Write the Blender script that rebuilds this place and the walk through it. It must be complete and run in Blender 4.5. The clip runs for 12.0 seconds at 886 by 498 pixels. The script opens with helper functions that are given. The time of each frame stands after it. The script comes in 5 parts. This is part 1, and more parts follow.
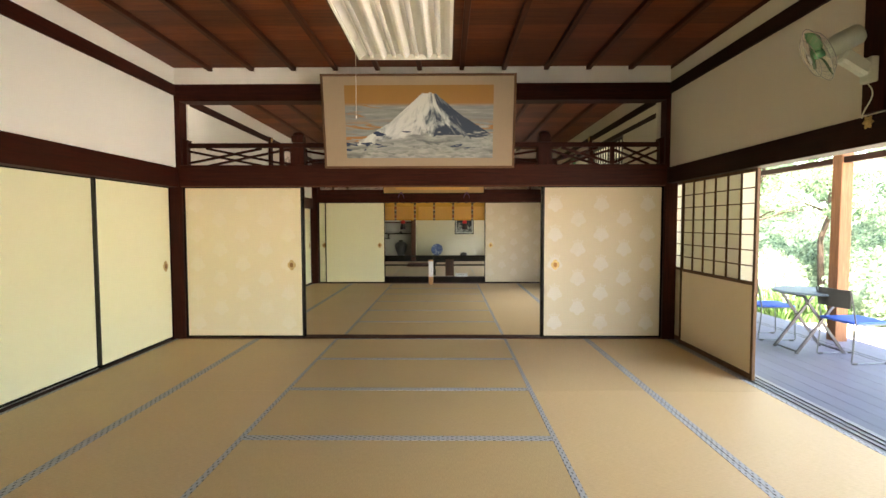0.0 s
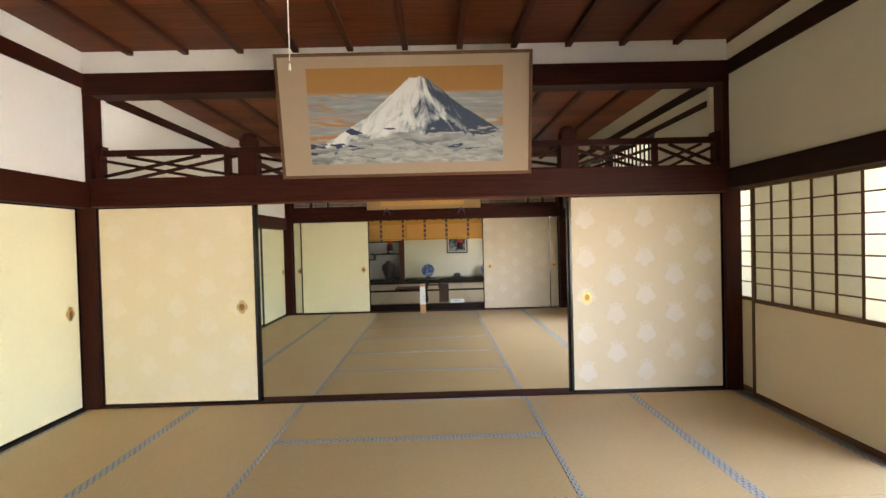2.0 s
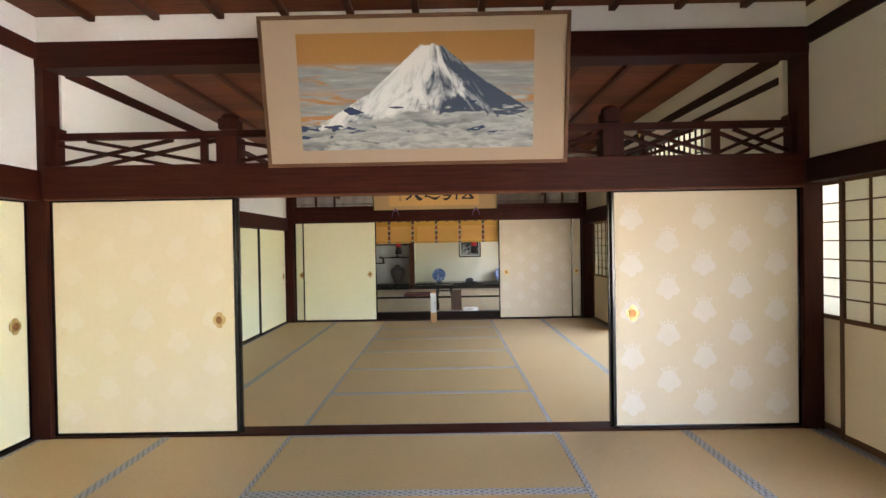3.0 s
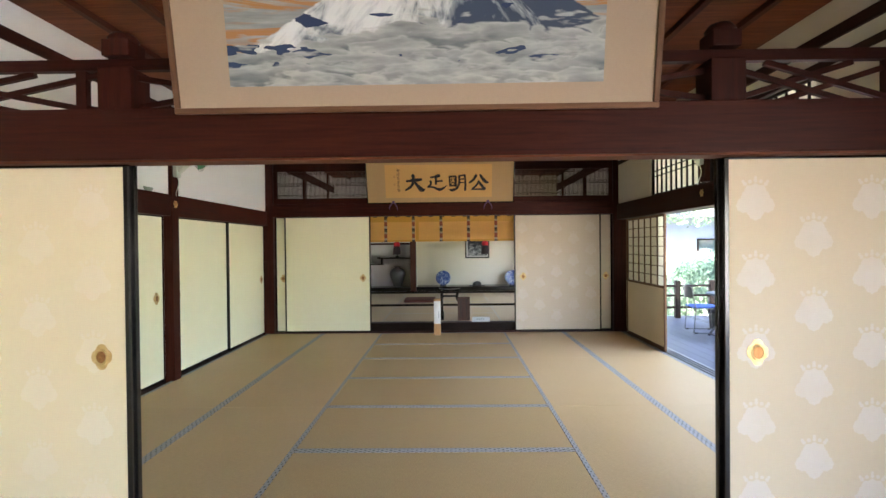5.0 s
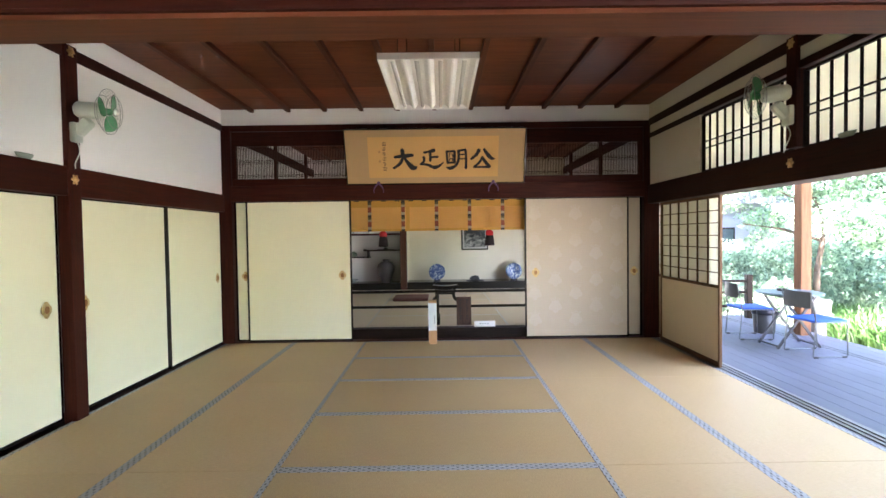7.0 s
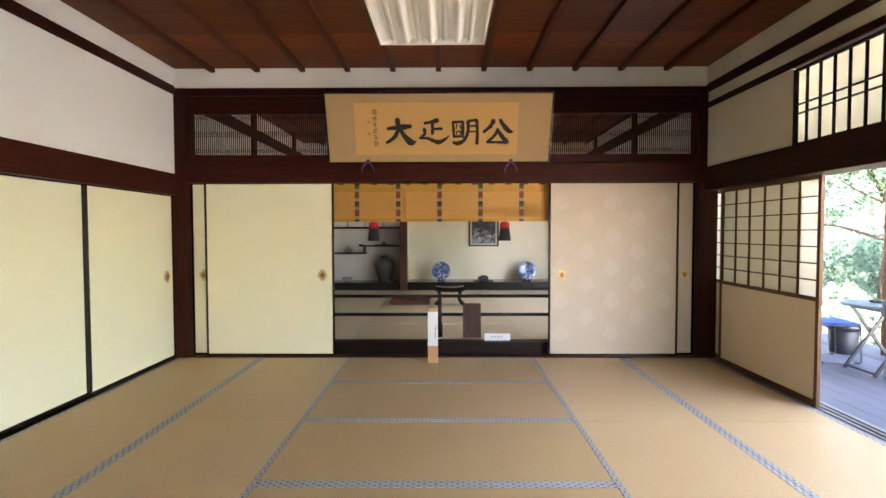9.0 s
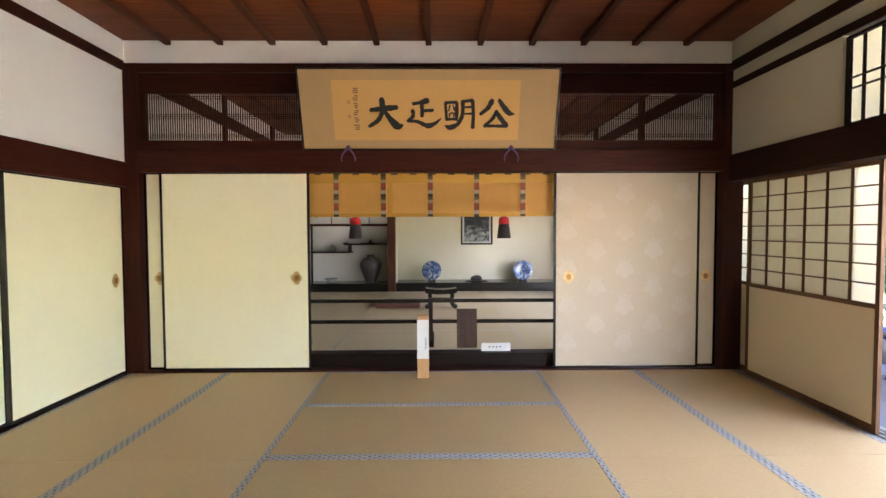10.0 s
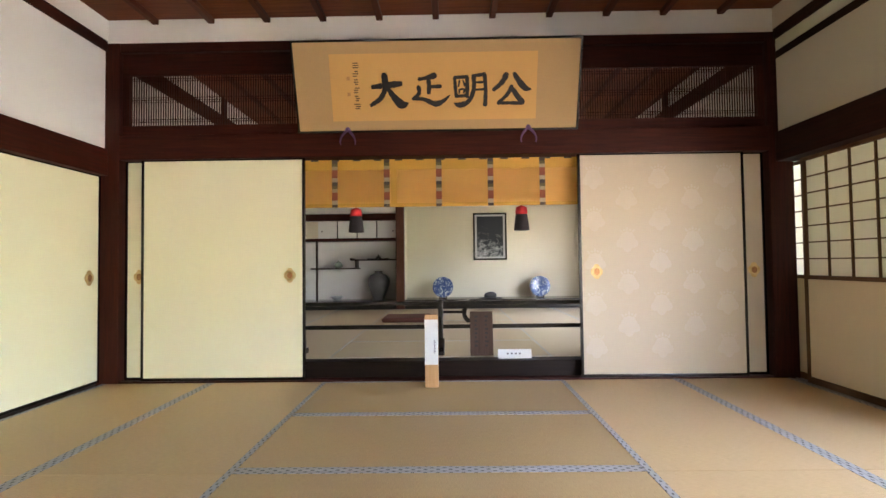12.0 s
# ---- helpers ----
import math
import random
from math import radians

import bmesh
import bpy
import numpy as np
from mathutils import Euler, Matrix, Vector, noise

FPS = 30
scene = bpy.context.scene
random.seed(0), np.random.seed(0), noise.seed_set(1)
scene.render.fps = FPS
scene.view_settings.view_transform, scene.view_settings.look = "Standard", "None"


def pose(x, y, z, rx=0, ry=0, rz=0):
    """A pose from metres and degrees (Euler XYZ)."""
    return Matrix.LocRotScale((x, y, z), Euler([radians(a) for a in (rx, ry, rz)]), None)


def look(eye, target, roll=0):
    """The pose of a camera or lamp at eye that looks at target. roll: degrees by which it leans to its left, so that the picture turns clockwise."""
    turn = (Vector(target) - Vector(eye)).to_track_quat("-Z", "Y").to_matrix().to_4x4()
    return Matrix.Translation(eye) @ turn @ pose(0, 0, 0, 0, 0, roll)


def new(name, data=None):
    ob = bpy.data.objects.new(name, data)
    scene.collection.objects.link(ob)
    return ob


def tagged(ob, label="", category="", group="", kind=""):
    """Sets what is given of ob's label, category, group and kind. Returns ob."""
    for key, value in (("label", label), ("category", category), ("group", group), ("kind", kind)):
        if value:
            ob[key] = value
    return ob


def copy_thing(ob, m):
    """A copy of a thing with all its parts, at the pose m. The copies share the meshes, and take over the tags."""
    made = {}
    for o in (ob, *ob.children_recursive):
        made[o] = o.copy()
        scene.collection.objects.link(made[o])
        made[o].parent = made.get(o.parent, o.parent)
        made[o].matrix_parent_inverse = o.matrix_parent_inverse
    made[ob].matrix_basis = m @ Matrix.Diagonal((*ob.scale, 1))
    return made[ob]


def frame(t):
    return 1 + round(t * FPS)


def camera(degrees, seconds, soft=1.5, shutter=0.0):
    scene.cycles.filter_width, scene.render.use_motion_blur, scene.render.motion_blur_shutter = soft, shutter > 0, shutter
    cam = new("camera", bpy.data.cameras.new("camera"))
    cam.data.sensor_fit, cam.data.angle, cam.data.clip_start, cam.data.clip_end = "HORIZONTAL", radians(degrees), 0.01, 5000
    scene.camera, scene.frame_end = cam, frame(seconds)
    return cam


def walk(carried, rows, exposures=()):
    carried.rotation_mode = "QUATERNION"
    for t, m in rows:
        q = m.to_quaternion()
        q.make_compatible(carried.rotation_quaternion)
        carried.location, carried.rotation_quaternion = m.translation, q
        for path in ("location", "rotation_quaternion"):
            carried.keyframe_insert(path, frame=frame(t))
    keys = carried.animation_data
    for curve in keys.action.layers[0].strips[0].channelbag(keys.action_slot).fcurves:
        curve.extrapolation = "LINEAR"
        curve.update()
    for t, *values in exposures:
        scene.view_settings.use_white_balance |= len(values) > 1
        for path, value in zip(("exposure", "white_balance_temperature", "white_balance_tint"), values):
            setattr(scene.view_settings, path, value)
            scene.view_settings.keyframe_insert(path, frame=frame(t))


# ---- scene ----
cam = camera(84.6, 12.0)
PATH = [
    (0, (0.118, 0.539, 1.34), (0.099, 2.537, 1.239), -0.1),
    (0.5, (0.095, 0.797, 1.349), (0.127, 2.793, 1.227), -0.7),
    (1, (0.097, 1.159, 1.38), (0.09, 3.157, 1.293), -0.3),
    (1.5, (0.067, 1.521, 1.404), (0.083, 3.52, 1.358), -1.1),
    (2, (0.029, 1.866, 1.414), (0.057, 3.865, 1.378), -1.5),
    (2.5, (0.023, 2.236, 1.409), (-0.011, 4.236, 1.376), -0.7),
    (3, (-0.002, 2.592, 1.407), (-0.017, 4.592, 1.386), -1.0),
    (5, (-0.054, 3.93, 1.384), (-0.082, 5.93, 1.365), -0.6),
    (5.5, (-0.082, 4.255, 1.382), (-0.105, 6.255, 1.378), -1.5),
    (6, (-0.099, 4.574, 1.375), (-0.112, 6.574, 1.357), -0.8),
    (6.5, (-0.101, 4.922, 1.37), (-0.13, 6.921, 1.335), -0.4),
    (7, (-0.14, 5.246, 1.371), (-0.131, 7.246, 1.314), -0.8),
    (9, (-0.113, 6.471, 1.32), (-0.129, 8.47, 1.25), -0.1),
    (9.5, (-0.13, 6.799, 1.314), (-0.122, 8.797, 1.231), -0.4),
    (10, (-0.13, 7.085, 1.306), (-0.105, 9.084, 1.228), -0.2),
    (10.5, (-0.11, 7.355, 1.295), (-0.105, 9.353, 1.195), -0.3),
    (11, (-0.125, 7.519, 1.24), (-0.109, 9.517, 1.155), -0.6),
    (11.5, (-0.107, 7.59, 1.114), (-0.102, 9.59, 1.094), -0.4),
    (12, (-0.111, 7.58, 0.948), (-0.136, 9.579, 1.008), -0.7),
]
walk(cam, [(t, look(eye, target, roll)) for t, eye, target, roll in PATH], [(0, 4.34, 7800, 16), (3, 4.62, 6700, 20), (5, 4.57, 6400, 20), (6, 4.6, 6350, 20), (7, 4.74, 6300, 22), (9, 4.86, 6800, 25), (12, 4.98, 6800, 25)])

# ---- world and sun ----
SUN_ELEV, SUN_AZ = 60.0, 168.0   # the sun stands high behind the walker, over the garden side
world = bpy.data.worlds.new("sky")
scene.world = world
world.use_nodes = True
wn = world.node_tree.nodes
sky = wn.new("ShaderNodeTexSky")
sky.sky_type, sky.sun_disc = "NISHITA", False
sky.sun_elevation, sky.sun_rotation = radians(SUN_ELEV), radians(SUN_AZ)
wn["Background"].inputs[1].default_value = 0.15
world.node_tree.links.new(sky.outputs[0], wn["Background"].inputs[0])
sun = new("sun", bpy.data.lights.new("sun", "SUN"))
sun.data.energy, sun.data.angle, sun.data.color = 5.0, radians(0.6), (1.0, 0.95, 0.86)
_e, _a = radians(SUN_ELEV), radians(SUN_AZ)
sun.matrix_world = look((0, 0, 30), Vector((0, 0, 30)) - 10 * Vector((math.sin(_a) * math.cos(_e), math.cos(_a) * math.cos(_e), math.sin(_e))))


# daylight standing in the open side, above the veranda beam
def daylight(name, at, towards, w, h, watts, tint=(1.0, 0.98, 0.90), spread=180):
    lamp = new(name, bpy.data.lights.new(name, "AREA"))
    lamp.data.shape, lamp.data.size, lamp.data.size_y, lamp.data.energy = "RECTANGLE", w, h, watts
    lamp.data.color = tint
    lamp.data.spread = radians(spread)
    lamp.matrix_world = look(at, towards)


daylight("daylight_veranda", (4.90, 8.0, 2.78), (0.0, 8.0, 1.7), 18.0, 1.1, 20, (0.90, 0.95, 1.0), 120)


# ---- materials ----
class Nodes:
    """A material and short ways to add nodes to it."""

    def __init__(self, name, rough=0.6, metal=0.0):
        self.m = bpy.data.materials.new(name)
        self.m.use_nodes = True
        self.t = self.m.node_tree
        self.b = self.t.nodes["Principled BSDF"]
        self.b.inputs["Roughness"].default_value = rough
        self.b.inputs["Metallic"].default_value = metal

    def put(self, value, socket):
        if isinstance(value, (int, float)):
            socket.default_value = value
        elif isinstance(value, (tuple, list)):
            socket.default_value = (*value, 1.0)[:len(socket.default_value)]
        else:
            self.t.links.new(value, socket)

    def coords(self, scale=(1, 1, 1), move=(0, 0, 0), kind="Object"):
        tc = self.t.nodes.new("ShaderNodeTexCoord")
        mp = self.t.nodes.new("ShaderNodeMapping")
        self.t.links.new(tc.outputs[kind], mp.inputs[0])
        mp.inputs["Scale"].default_value = scale
        mp.inputs["Location"].default_value = move
        return mp.outputs[0]

    def noise(self, scale, detail=4, rough=0.55, vec=None, warp=0.0):
        n = self.t.nodes.new("ShaderNodeTexNoise")
        n.inputs["Scale"].default_value = scale
        n.inputs["Detail"].default_value = detail
        n.inputs["Roughness"].default_value = rough
        n.inputs["Distortion"].default_value = warp
        self.t.links.new(vec if vec is not None else self.coords(), n.inputs["Vector"])
        return n.outputs["Fac"]

    def ramp(self, fac, *stops):
        r = self.t.nodes.new("ShaderNodeValToRGB")
        while len(r.color_ramp.elements) < len(stops):
            r.color_ramp.elements.new(0.5)
        for e, (p, c) in zip(r.color_ramp.elements, stops):
            e.position, e.color = p, (*c, 1)
        self.put(fac, r.inputs[0])
        return r.outputs[0]

    def mix(self, fac, a, b, mode="MIX"):
        n = self.t.nodes.new("ShaderNodeMix")
        n.data_type, n.blend_type = "RGBA", mode
        self.put(fac, n.inputs[0])
        self.put(a, n.inputs[6])
        self.put(b, n.inputs[7])
        return n.outputs[2]

    def math(self, op, a, b=0.0, c=0.0, clamp=False):
        n = self.t.nodes.new("ShaderNodeMath")
        n.operation, n.use_clamp = op, clamp
        for v, s in zip((a, b, c), n.inputs):
            self.put(v, s)
        return n.outputs[0]

    def split(self, vec):
        n = self.t.nodes.new("ShaderNodeSeparateXYZ")
        self.t.links.new(vec, n.inputs[0])
        return n.outputs

    def join(self, x, y, z=0.0):
        n = self.t.nodes.new("ShaderNodeCombineXYZ")
        for v, s in zip((x, y, z), n.inputs):
            self.put(v, s)
        return n.outputs[0]

    def chance(self):
        return self.t.nodes.new("ShaderNodeObjectInfo").outputs["Random"]

    def island(self):
        return self.t.nodes.new("ShaderNodeNewGeometry").outputs["Random Per Island"]

    def colour(self, value):
        self.put(value, self.b.inputs["Base Color"])
        return self

    def rough(self, value):
        self.put(value, self.b.inputs["Roughness"])
        return self

    def bump(self, height, strength=0.2, distance=0.01):
        n = self.t.nodes.new("ShaderNodeBump")
        n.inputs["Strength"].default_value, n.inputs["Distance"].default_value = strength, distance
        self.t.links.new(height, n.inputs["Height"])
        self.t.links.new(n.outputs[0], self.b.inputs["Normal"])
        return self


def wood(name, dark, light, axis, rough=0.45, grain=1.0, strength=0.15, vary=0.36):
    """Planed timber with its grain along an axis."""
    k = Nodes(name, rough)
    s = [14 * grain] * 3
    s["xyz".index(axis)] = 0.7 * grain
    v = k.coords(s)
    fine = k.noise(4, 8, 0.65, v, 0.6)
    broad = k.noise(1.3, 3, 0.5, k.coords())
    c = k.ramp(fine, (0.3, dark), (0.7, light))
    c = k.mix(k.math("MULTIPLY", broad, 0.5), c, tuple(0.55 * x for x in dark))
    v2 = k.math("ADD", 1 - vary / 2, k.math("MULTIPLY", k.chance(), vary))
    k.colour(k.mix(1.0, c, k.join(v2, v2, v2), "MULTIPLY"))
    k.rough(k.math("ADD", rough - 0.12, k.math("MULTIPLY", fine, 0.25)))
    k.bump(fine, strength, 0.004)
    k.b.inputs["Specular IOR Level"].default_value = 0.14
    return k.m


WOOD = {a: wood("old_dark_timber_" + a, (0.022, 0.0042, 0.0021), (0.070, 0.0140, 0.0065), a, 0.55) for a in "xyz"}
BLACKWOOD = {a: wood("blackened_timber_" + a, (0.007, 0.004, 0.003), (0.021, 0.011, 0.0075), a) for a in "xyz"}
EASTWOOD = wood("dark_brown_timber", (0.014, 0.0045, 0.0028), (0.044, 0.013, 0.0075), "y", 0.55)
FRAMEWOOD = {a: wood("brown_joinery_" + a, (0.09, 0.045, 0.022), (0.19, 0.10, 0.052), a, 0.5) for a in "xyz"}
DOORHEAD = wood("lighter_door_head", (0.075, 0.022, 0.009), (0.155, 0.052, 0.022), "x", 0.6)
BATTEN = wood("ceiling_batten_cedar", (0.055, 0.014, 0.0065), (0.115, 0.032, 0.014), "y", 0.5)
k = Nodes("ceiling_cedar", 0.5)
fine = k.noise(4, 8, 0.65, k.coords((0.55, 11, 11)), 0.6)
c = k.ramp(fine, (0.28, (0.085, 0.019, 0.007)), (0.72, (0.27, 0.080, 0.027)))
c = k.mix(k.math("MULTIPLY", k.noise(0.8, 3, 0.6), 0.55), c, (0.075, 0.018, 0.007))
v2 = k.math("ADD", 0.72, k.math("MULTIPLY", k.island(), 0.56))
k.colour(k.mix(1.0, c, k.join(v2, v2, v2), "MULTIPLY"))
k.bump(fine, 0.2, 0.004)
k.b.inputs["Specular IOR Level"].default_value = 0.2
CEILWOOD = k.m
POSTWOOD = wood("weathered_cedar_post", (0.13, 0.058, 0.030), (0.27, 0.135, 0.075), "z", 0.6)
# weathered grey boards, with the blue sky's reflection mixed into the colour
DECKWOOD = wood("sky_tinted_deck_board", (0.105, 0.112, 0.155), (0.155, 0.165, 0.222), "y", 0.5, 0.7, 0.1, 0.12)
PALEWOOD = wood("pale_cypress", (0.48, 0.26, 0.11), (0.62, 0.37, 0.18), "z", 0.5)


def plaster(name, c, spots=0.06):
    k = Nodes(name, 0.9)
    a, b = k.noise(0.9, 4, 0.6), k.noise(180, 4, 0.7)
    c2 = k.mix(k.math("MULTIPLY", a, spots * 4), c, tuple(x * 0.8 for x in c))
    k.colour(k.mix(k.math("MULTIPLY", b, 0.15), c2, tuple(x * 0.7 for x in c)))
    k.bump(b, 0.25, 0.002)
    return k.m


PLASTER = plaster("white_lime_plaster", (0.87, 0.865, 0.83))
GREYPLASTER = plaster("grey_cream_plaster", (0.67, 0.63, 0.52))
CREAM = plaster("cream_alcove_plaster", (0.72, 0.66, 0.50))


def paper(name, c, sheen=0.0, r=0.75):
    k = Nodes(name, r)
    a, b = k.noise(1.6, 3, 0.5), k.noise(90, 5, 0.7, k.coords((1, 1, 0.35)))
    c2 = k.mix(k.math("MULTIPLY", a, 0.22), c, tuple(x * 0.86 for x in c))
    k.colour(k.mix(k.math("MULTIPLY", b, 0.14), c2, tuple(min(1, x * 1.12) for x in c)))
    k.bump(b, 0.08, 0.001)
    k.b.inputs["Specular IOR Level"].default_value = 0.2
    return k.m


FUSUMA = paper("cream_door_paper", (0.80, 0.72, 0.50))
FUSUMA_SIDE = paper("pale_ivory_door_paper", (0.83, 0.805, 0.565))
SHOJI_PANEL = paper("dull_beige_panel_paper", (0.70, 0.60, 0.43))
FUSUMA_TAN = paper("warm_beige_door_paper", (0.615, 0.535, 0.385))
def mica(name, print_c, ground_c, worn):
    """Mica print, rubbed away in places."""
    k = Nodes(name, 0.62)
    k.b.inputs["Specular IOR Level"].default_value = 0.3
    rub = k.math("MULTIPLY", k.math("SUBTRACT", k.noise(1.9, 3, 0.6), 0.5 - worn), 2.6, clamp=True)
    c = k.mix(k.math("MULTIPLY", k.noise(60, 4, 0.7), 0.35), print_c, ground_c)
    k.colour(k.mix(rub, c, ground_c))
    return k.m


# beige paper of the inner right doors, the corner's shade put into its colour
FUSUMA_SHADED = paper("shaded_beige_door_paper", (0.50, 0.43, 0.315))
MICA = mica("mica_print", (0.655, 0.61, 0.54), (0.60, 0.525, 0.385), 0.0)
MICA_FAINT = mica("faint_mica_print", (0.825, 0.76, 0.585), (0.79, 0.71, 0.495), 0.08)
# rubbed print, darkened along with the shaded paper
MICA_WORN_SHADED = mica("worn_shaded_mica_print", (0.53, 0.47, 0.37), (0.49, 0.42, 0.308), 0.05)
k = Nodes("black_lacquer", 0.18)
k.colour(k.mix(k.noise(25, 4), (0.006, 0.006, 0.006), (0.016, 0.014, 0.013)))
LACQUER = k.m
k = Nodes("brass", 0.50, 1.0)
k.colour(k.ramp(k.noise(30, 4), (0.3, (0.54, 0.38, 0.15)), (0.7, (0.72, 0.55, 0.27))))
BRASS = k.m
k = Nodes("dark_copper_cup", 0.55, 1.0)
k.colour(k.ramp(k.noise(60, 3), (0.3, (0.28, 0.13, 0.05)), (0.7, (0.42, 0.22, 0.09))))
COPPER = k.m


def tatami(name, along, pale=0.0):
    """Woven rush: fine ribs across the mat's length."""
    k = Nodes(name, 0.5)
    s = [30, 30, 30]
    s[along] = 330
    fine = k.noise(1.0, 3, 0.6, k.coords(s))
    s2 = [90, 90, 90]
    s2[along] = 4
    streak = k.noise(1.0, 3, 0.6, k.coords(s2))
    broad = k.noise(1.1, 4, 0.6)
    # sheen of the lengthwise weave is painted in as a brighter base colour
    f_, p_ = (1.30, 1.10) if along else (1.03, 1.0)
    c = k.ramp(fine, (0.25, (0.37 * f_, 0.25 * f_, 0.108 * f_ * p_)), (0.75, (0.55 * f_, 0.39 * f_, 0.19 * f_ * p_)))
    c = k.mix(k.math("MULTIPLY", streak, 0.35), c, (0.52, 0.38, 0.185))
    c = k.mix(k.math("MULTIPLY", broad, 0.4), c, (0.38, 0.265, 0.135))
    c = k.mix(pale, c, (0.55, 0.465, 0.325))
    v = k.math("ADD", 0.96, k.math("MULTIPLY", k.chance(), 0.08))
    k.colour(k.mix(1.0, c, k.join(v, v, v), "MULTIPLY"))
    k.bump(fine, 0.3, 0.002)
    return k.m


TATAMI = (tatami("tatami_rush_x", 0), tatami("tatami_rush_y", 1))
PALE_TATAMI = (tatami("pale_rush_x", 0, 0.55), tatami("pale_rush_y", 1, 0.75))


def edging(name, along):
    """Grey-blue cotton edging with a small repeated woven figure."""
    k = Nodes(name, 0.8)
    u = k.split(k.coords())[along]
    across = k.split(k.coords(kind="Generated"))[1 - along]
    w = k.math("MULTIPLY", k.math("COSINE", k.math("MULTIPLY", u, 2 * math.pi / 0.058)), k.math("COSINE", k.math("MULTIPLY", across, 2 * math.pi)))
    fleck = k.noise(160, 2)
    f = k.math("ADD", k.math("MULTIPLY", w, 0.5), k.math("MULTIPLY", fleck, 0.35))
    k.colour(k.ramp(f, (0.30, (0.37, 0.375, 0.385)), (0.42, (0.30, 0.305, 0.315)), (0.55, (0.11, 0.112, 0.12))))
    k.bump(fleck, 0.3, 0.001)
    return k.m


HERI = (edging("mat_edging_x", 0), edging("mat_edging_y", 1))


def screen_paper(name, c, through_share):
    """Translucent paper that lets a share of the daylight through."""
    k = Nodes(name, 0.85)
    k.colour(k.mix(k.noise(70, 4, 0.7), c, tuple(0.92 * x for x in c)))
    tr_ = k.t.nodes.new("ShaderNodeBsdfTranslucent")
    tr_.inputs[0].default_value = (0.90, 0.88, 0.78, 1)
    mx_ = k.t.nodes.new("ShaderNodeMixShader")
    mx_.inputs[0].default_value = through_share
    k.t.links.new(k.b.outputs[0], mx_.inputs[1])
    k.t.links.new(tr_.outputs[0], mx_.inputs[2])
    k.t.links.new(mx_.outputs[0], k.t.nodes["Material Output"].inputs[0])
    return k.m


SHOJI = screen_paper("shoji_paper", (0.87, 0.85, 0.76), 0.38)
# darker and less translucent than SHOJI, to dim the glow of the transoms
TRANSOM_PAPER = screen_paper("dimmed_transom_paper", (0.82, 0.78, 0.64), 0.28)


def plain(name, c, rough=0.5, metal=0.0, vary=0.15, scale=20):
    k = Nodes(name, rough, metal)
    k.colour(k.mix(k.noise(scale, 4), c, tuple(x * (1 - 2 * vary) for x in c)))
    return k.m


# ---- building helpers ----
def box(bm, x0, x1, y0, y1, z0, z1, edge=0.0):
    """A box between two corners, its edges eased where edge is given."""
    made = bmesh.ops.create_cube(bm, size=1.0, matrix=Matrix.LocRotScale(
        ((x0 + x1) / 2, (y0 + y1) / 2, (z0 + z1) / 2), None, (abs(x1 - x0), abs(y1 - y0), abs(z1 - z0))))
    if edge:
        edges = {e for v in made["verts"] for e in v.link_edges}
        bmesh.ops.bevel(bm, geom=list(edges), offset=edge, segments=2, affect="EDGES", profile=0.6)
    return bm


def rod(bm, a, b, r0, r1=None, sides=10, caps=True):
    """A round bar from a to b."""
    a, b = Vector(a), Vector(b)
    d = b - a
    m = Matrix.Translation((a + b) / 2) @ d.to_track_quat("Z", "Y").to_matrix().to_4x4()
    bmesh.ops.create_cone(bm, cap_ends=caps, segments=sides, radius1=r0, radius2=r0 if r1 is None else r1, depth=d.length, matrix=m)
    return bm


def beam(bm, a, b, w, h, edge=0.0):
    """A square bar from a to b, w wide and h high."""
    a, b = Vector(a), Vector(b)
    d = b - a
    m = Matrix.Translation((a + b) / 2) @ d.to_track_quat("X", "Z").to_matrix().to_4x4() @ Matrix.Diagonal((d.length, w, h, 1))
    made = bmesh.ops.create_cube(bm, size=1.0, matrix=m)
    if edge:
        bmesh.ops.bevel(bm, geom=list({e for v in made["verts"] for e in v.link_edges}), offset=edge, segments=1, affect="EDGES")
    return bm


def lathe(bm, profile, sides=24, m=Matrix()):
    """A turned body from pairs of radius and height."""
    rings = []
    for r, z in profile:
        rings.append([bm.verts.new(m @ Vector((r * math.cos(2 * math.pi * i / sides), r * math.sin(2 * math.pi * i / sides), z))) for i in range(sides)])
    for lo, hi in zip(rings, rings[1:]):
        for i in range(sides):
            j = (i + 1) % sides
            f = bm.faces.new((lo[i], lo[j], hi[j], hi[i]))
            f.smooth = True
    if profile[0][0] > 1e-4:
        bm.faces.new(rings[0][::-1])
    if profile[-1][0] > 1e-4:
        bm.faces.new(rings[-1])
    return bm


def prism(bm, pts, depth, m=Matrix()):
    """A flat outline in local x and z, given depth along local y."""
    front = [bm.verts.new(m @ Vector((x, 0, z))) for x, z in pts]
    back = [bm.verts.new(m @ Vector((x, depth, z))) for x, z in pts]
    bm.faces.new(front)
    bm.faces.new(back[::-1])
    n = len(pts)
    for i in range(n):
        bm.faces.new((front[i], back[i], back[(i + 1) % n], front[(i + 1) % n]))
    return bm


def mesh_of(name, bm, material):
    bmesh.ops.recalc_face_normals(bm, faces=bm.faces)
    me = bpy.data.meshes.new(name)
    bm.to_mesh(me)
    bm.free()
    me.materials.append(material)
    return me


def part(name, bm, material, parent, label=""):
    """Links a bmesh as one mesh object under a thing or a part."""
    ob = new(name, mesh_of(name, bm, material))
    ob.parent = parent
    return tagged(ob, label)


def solid(name, bm, material, label="", category="", kind="", group=""):
    """Links a bmesh as a top-level thing of one mesh."""
    return tagged(new(name, mesh_of(name, bm, material)), label, category, group, kind)


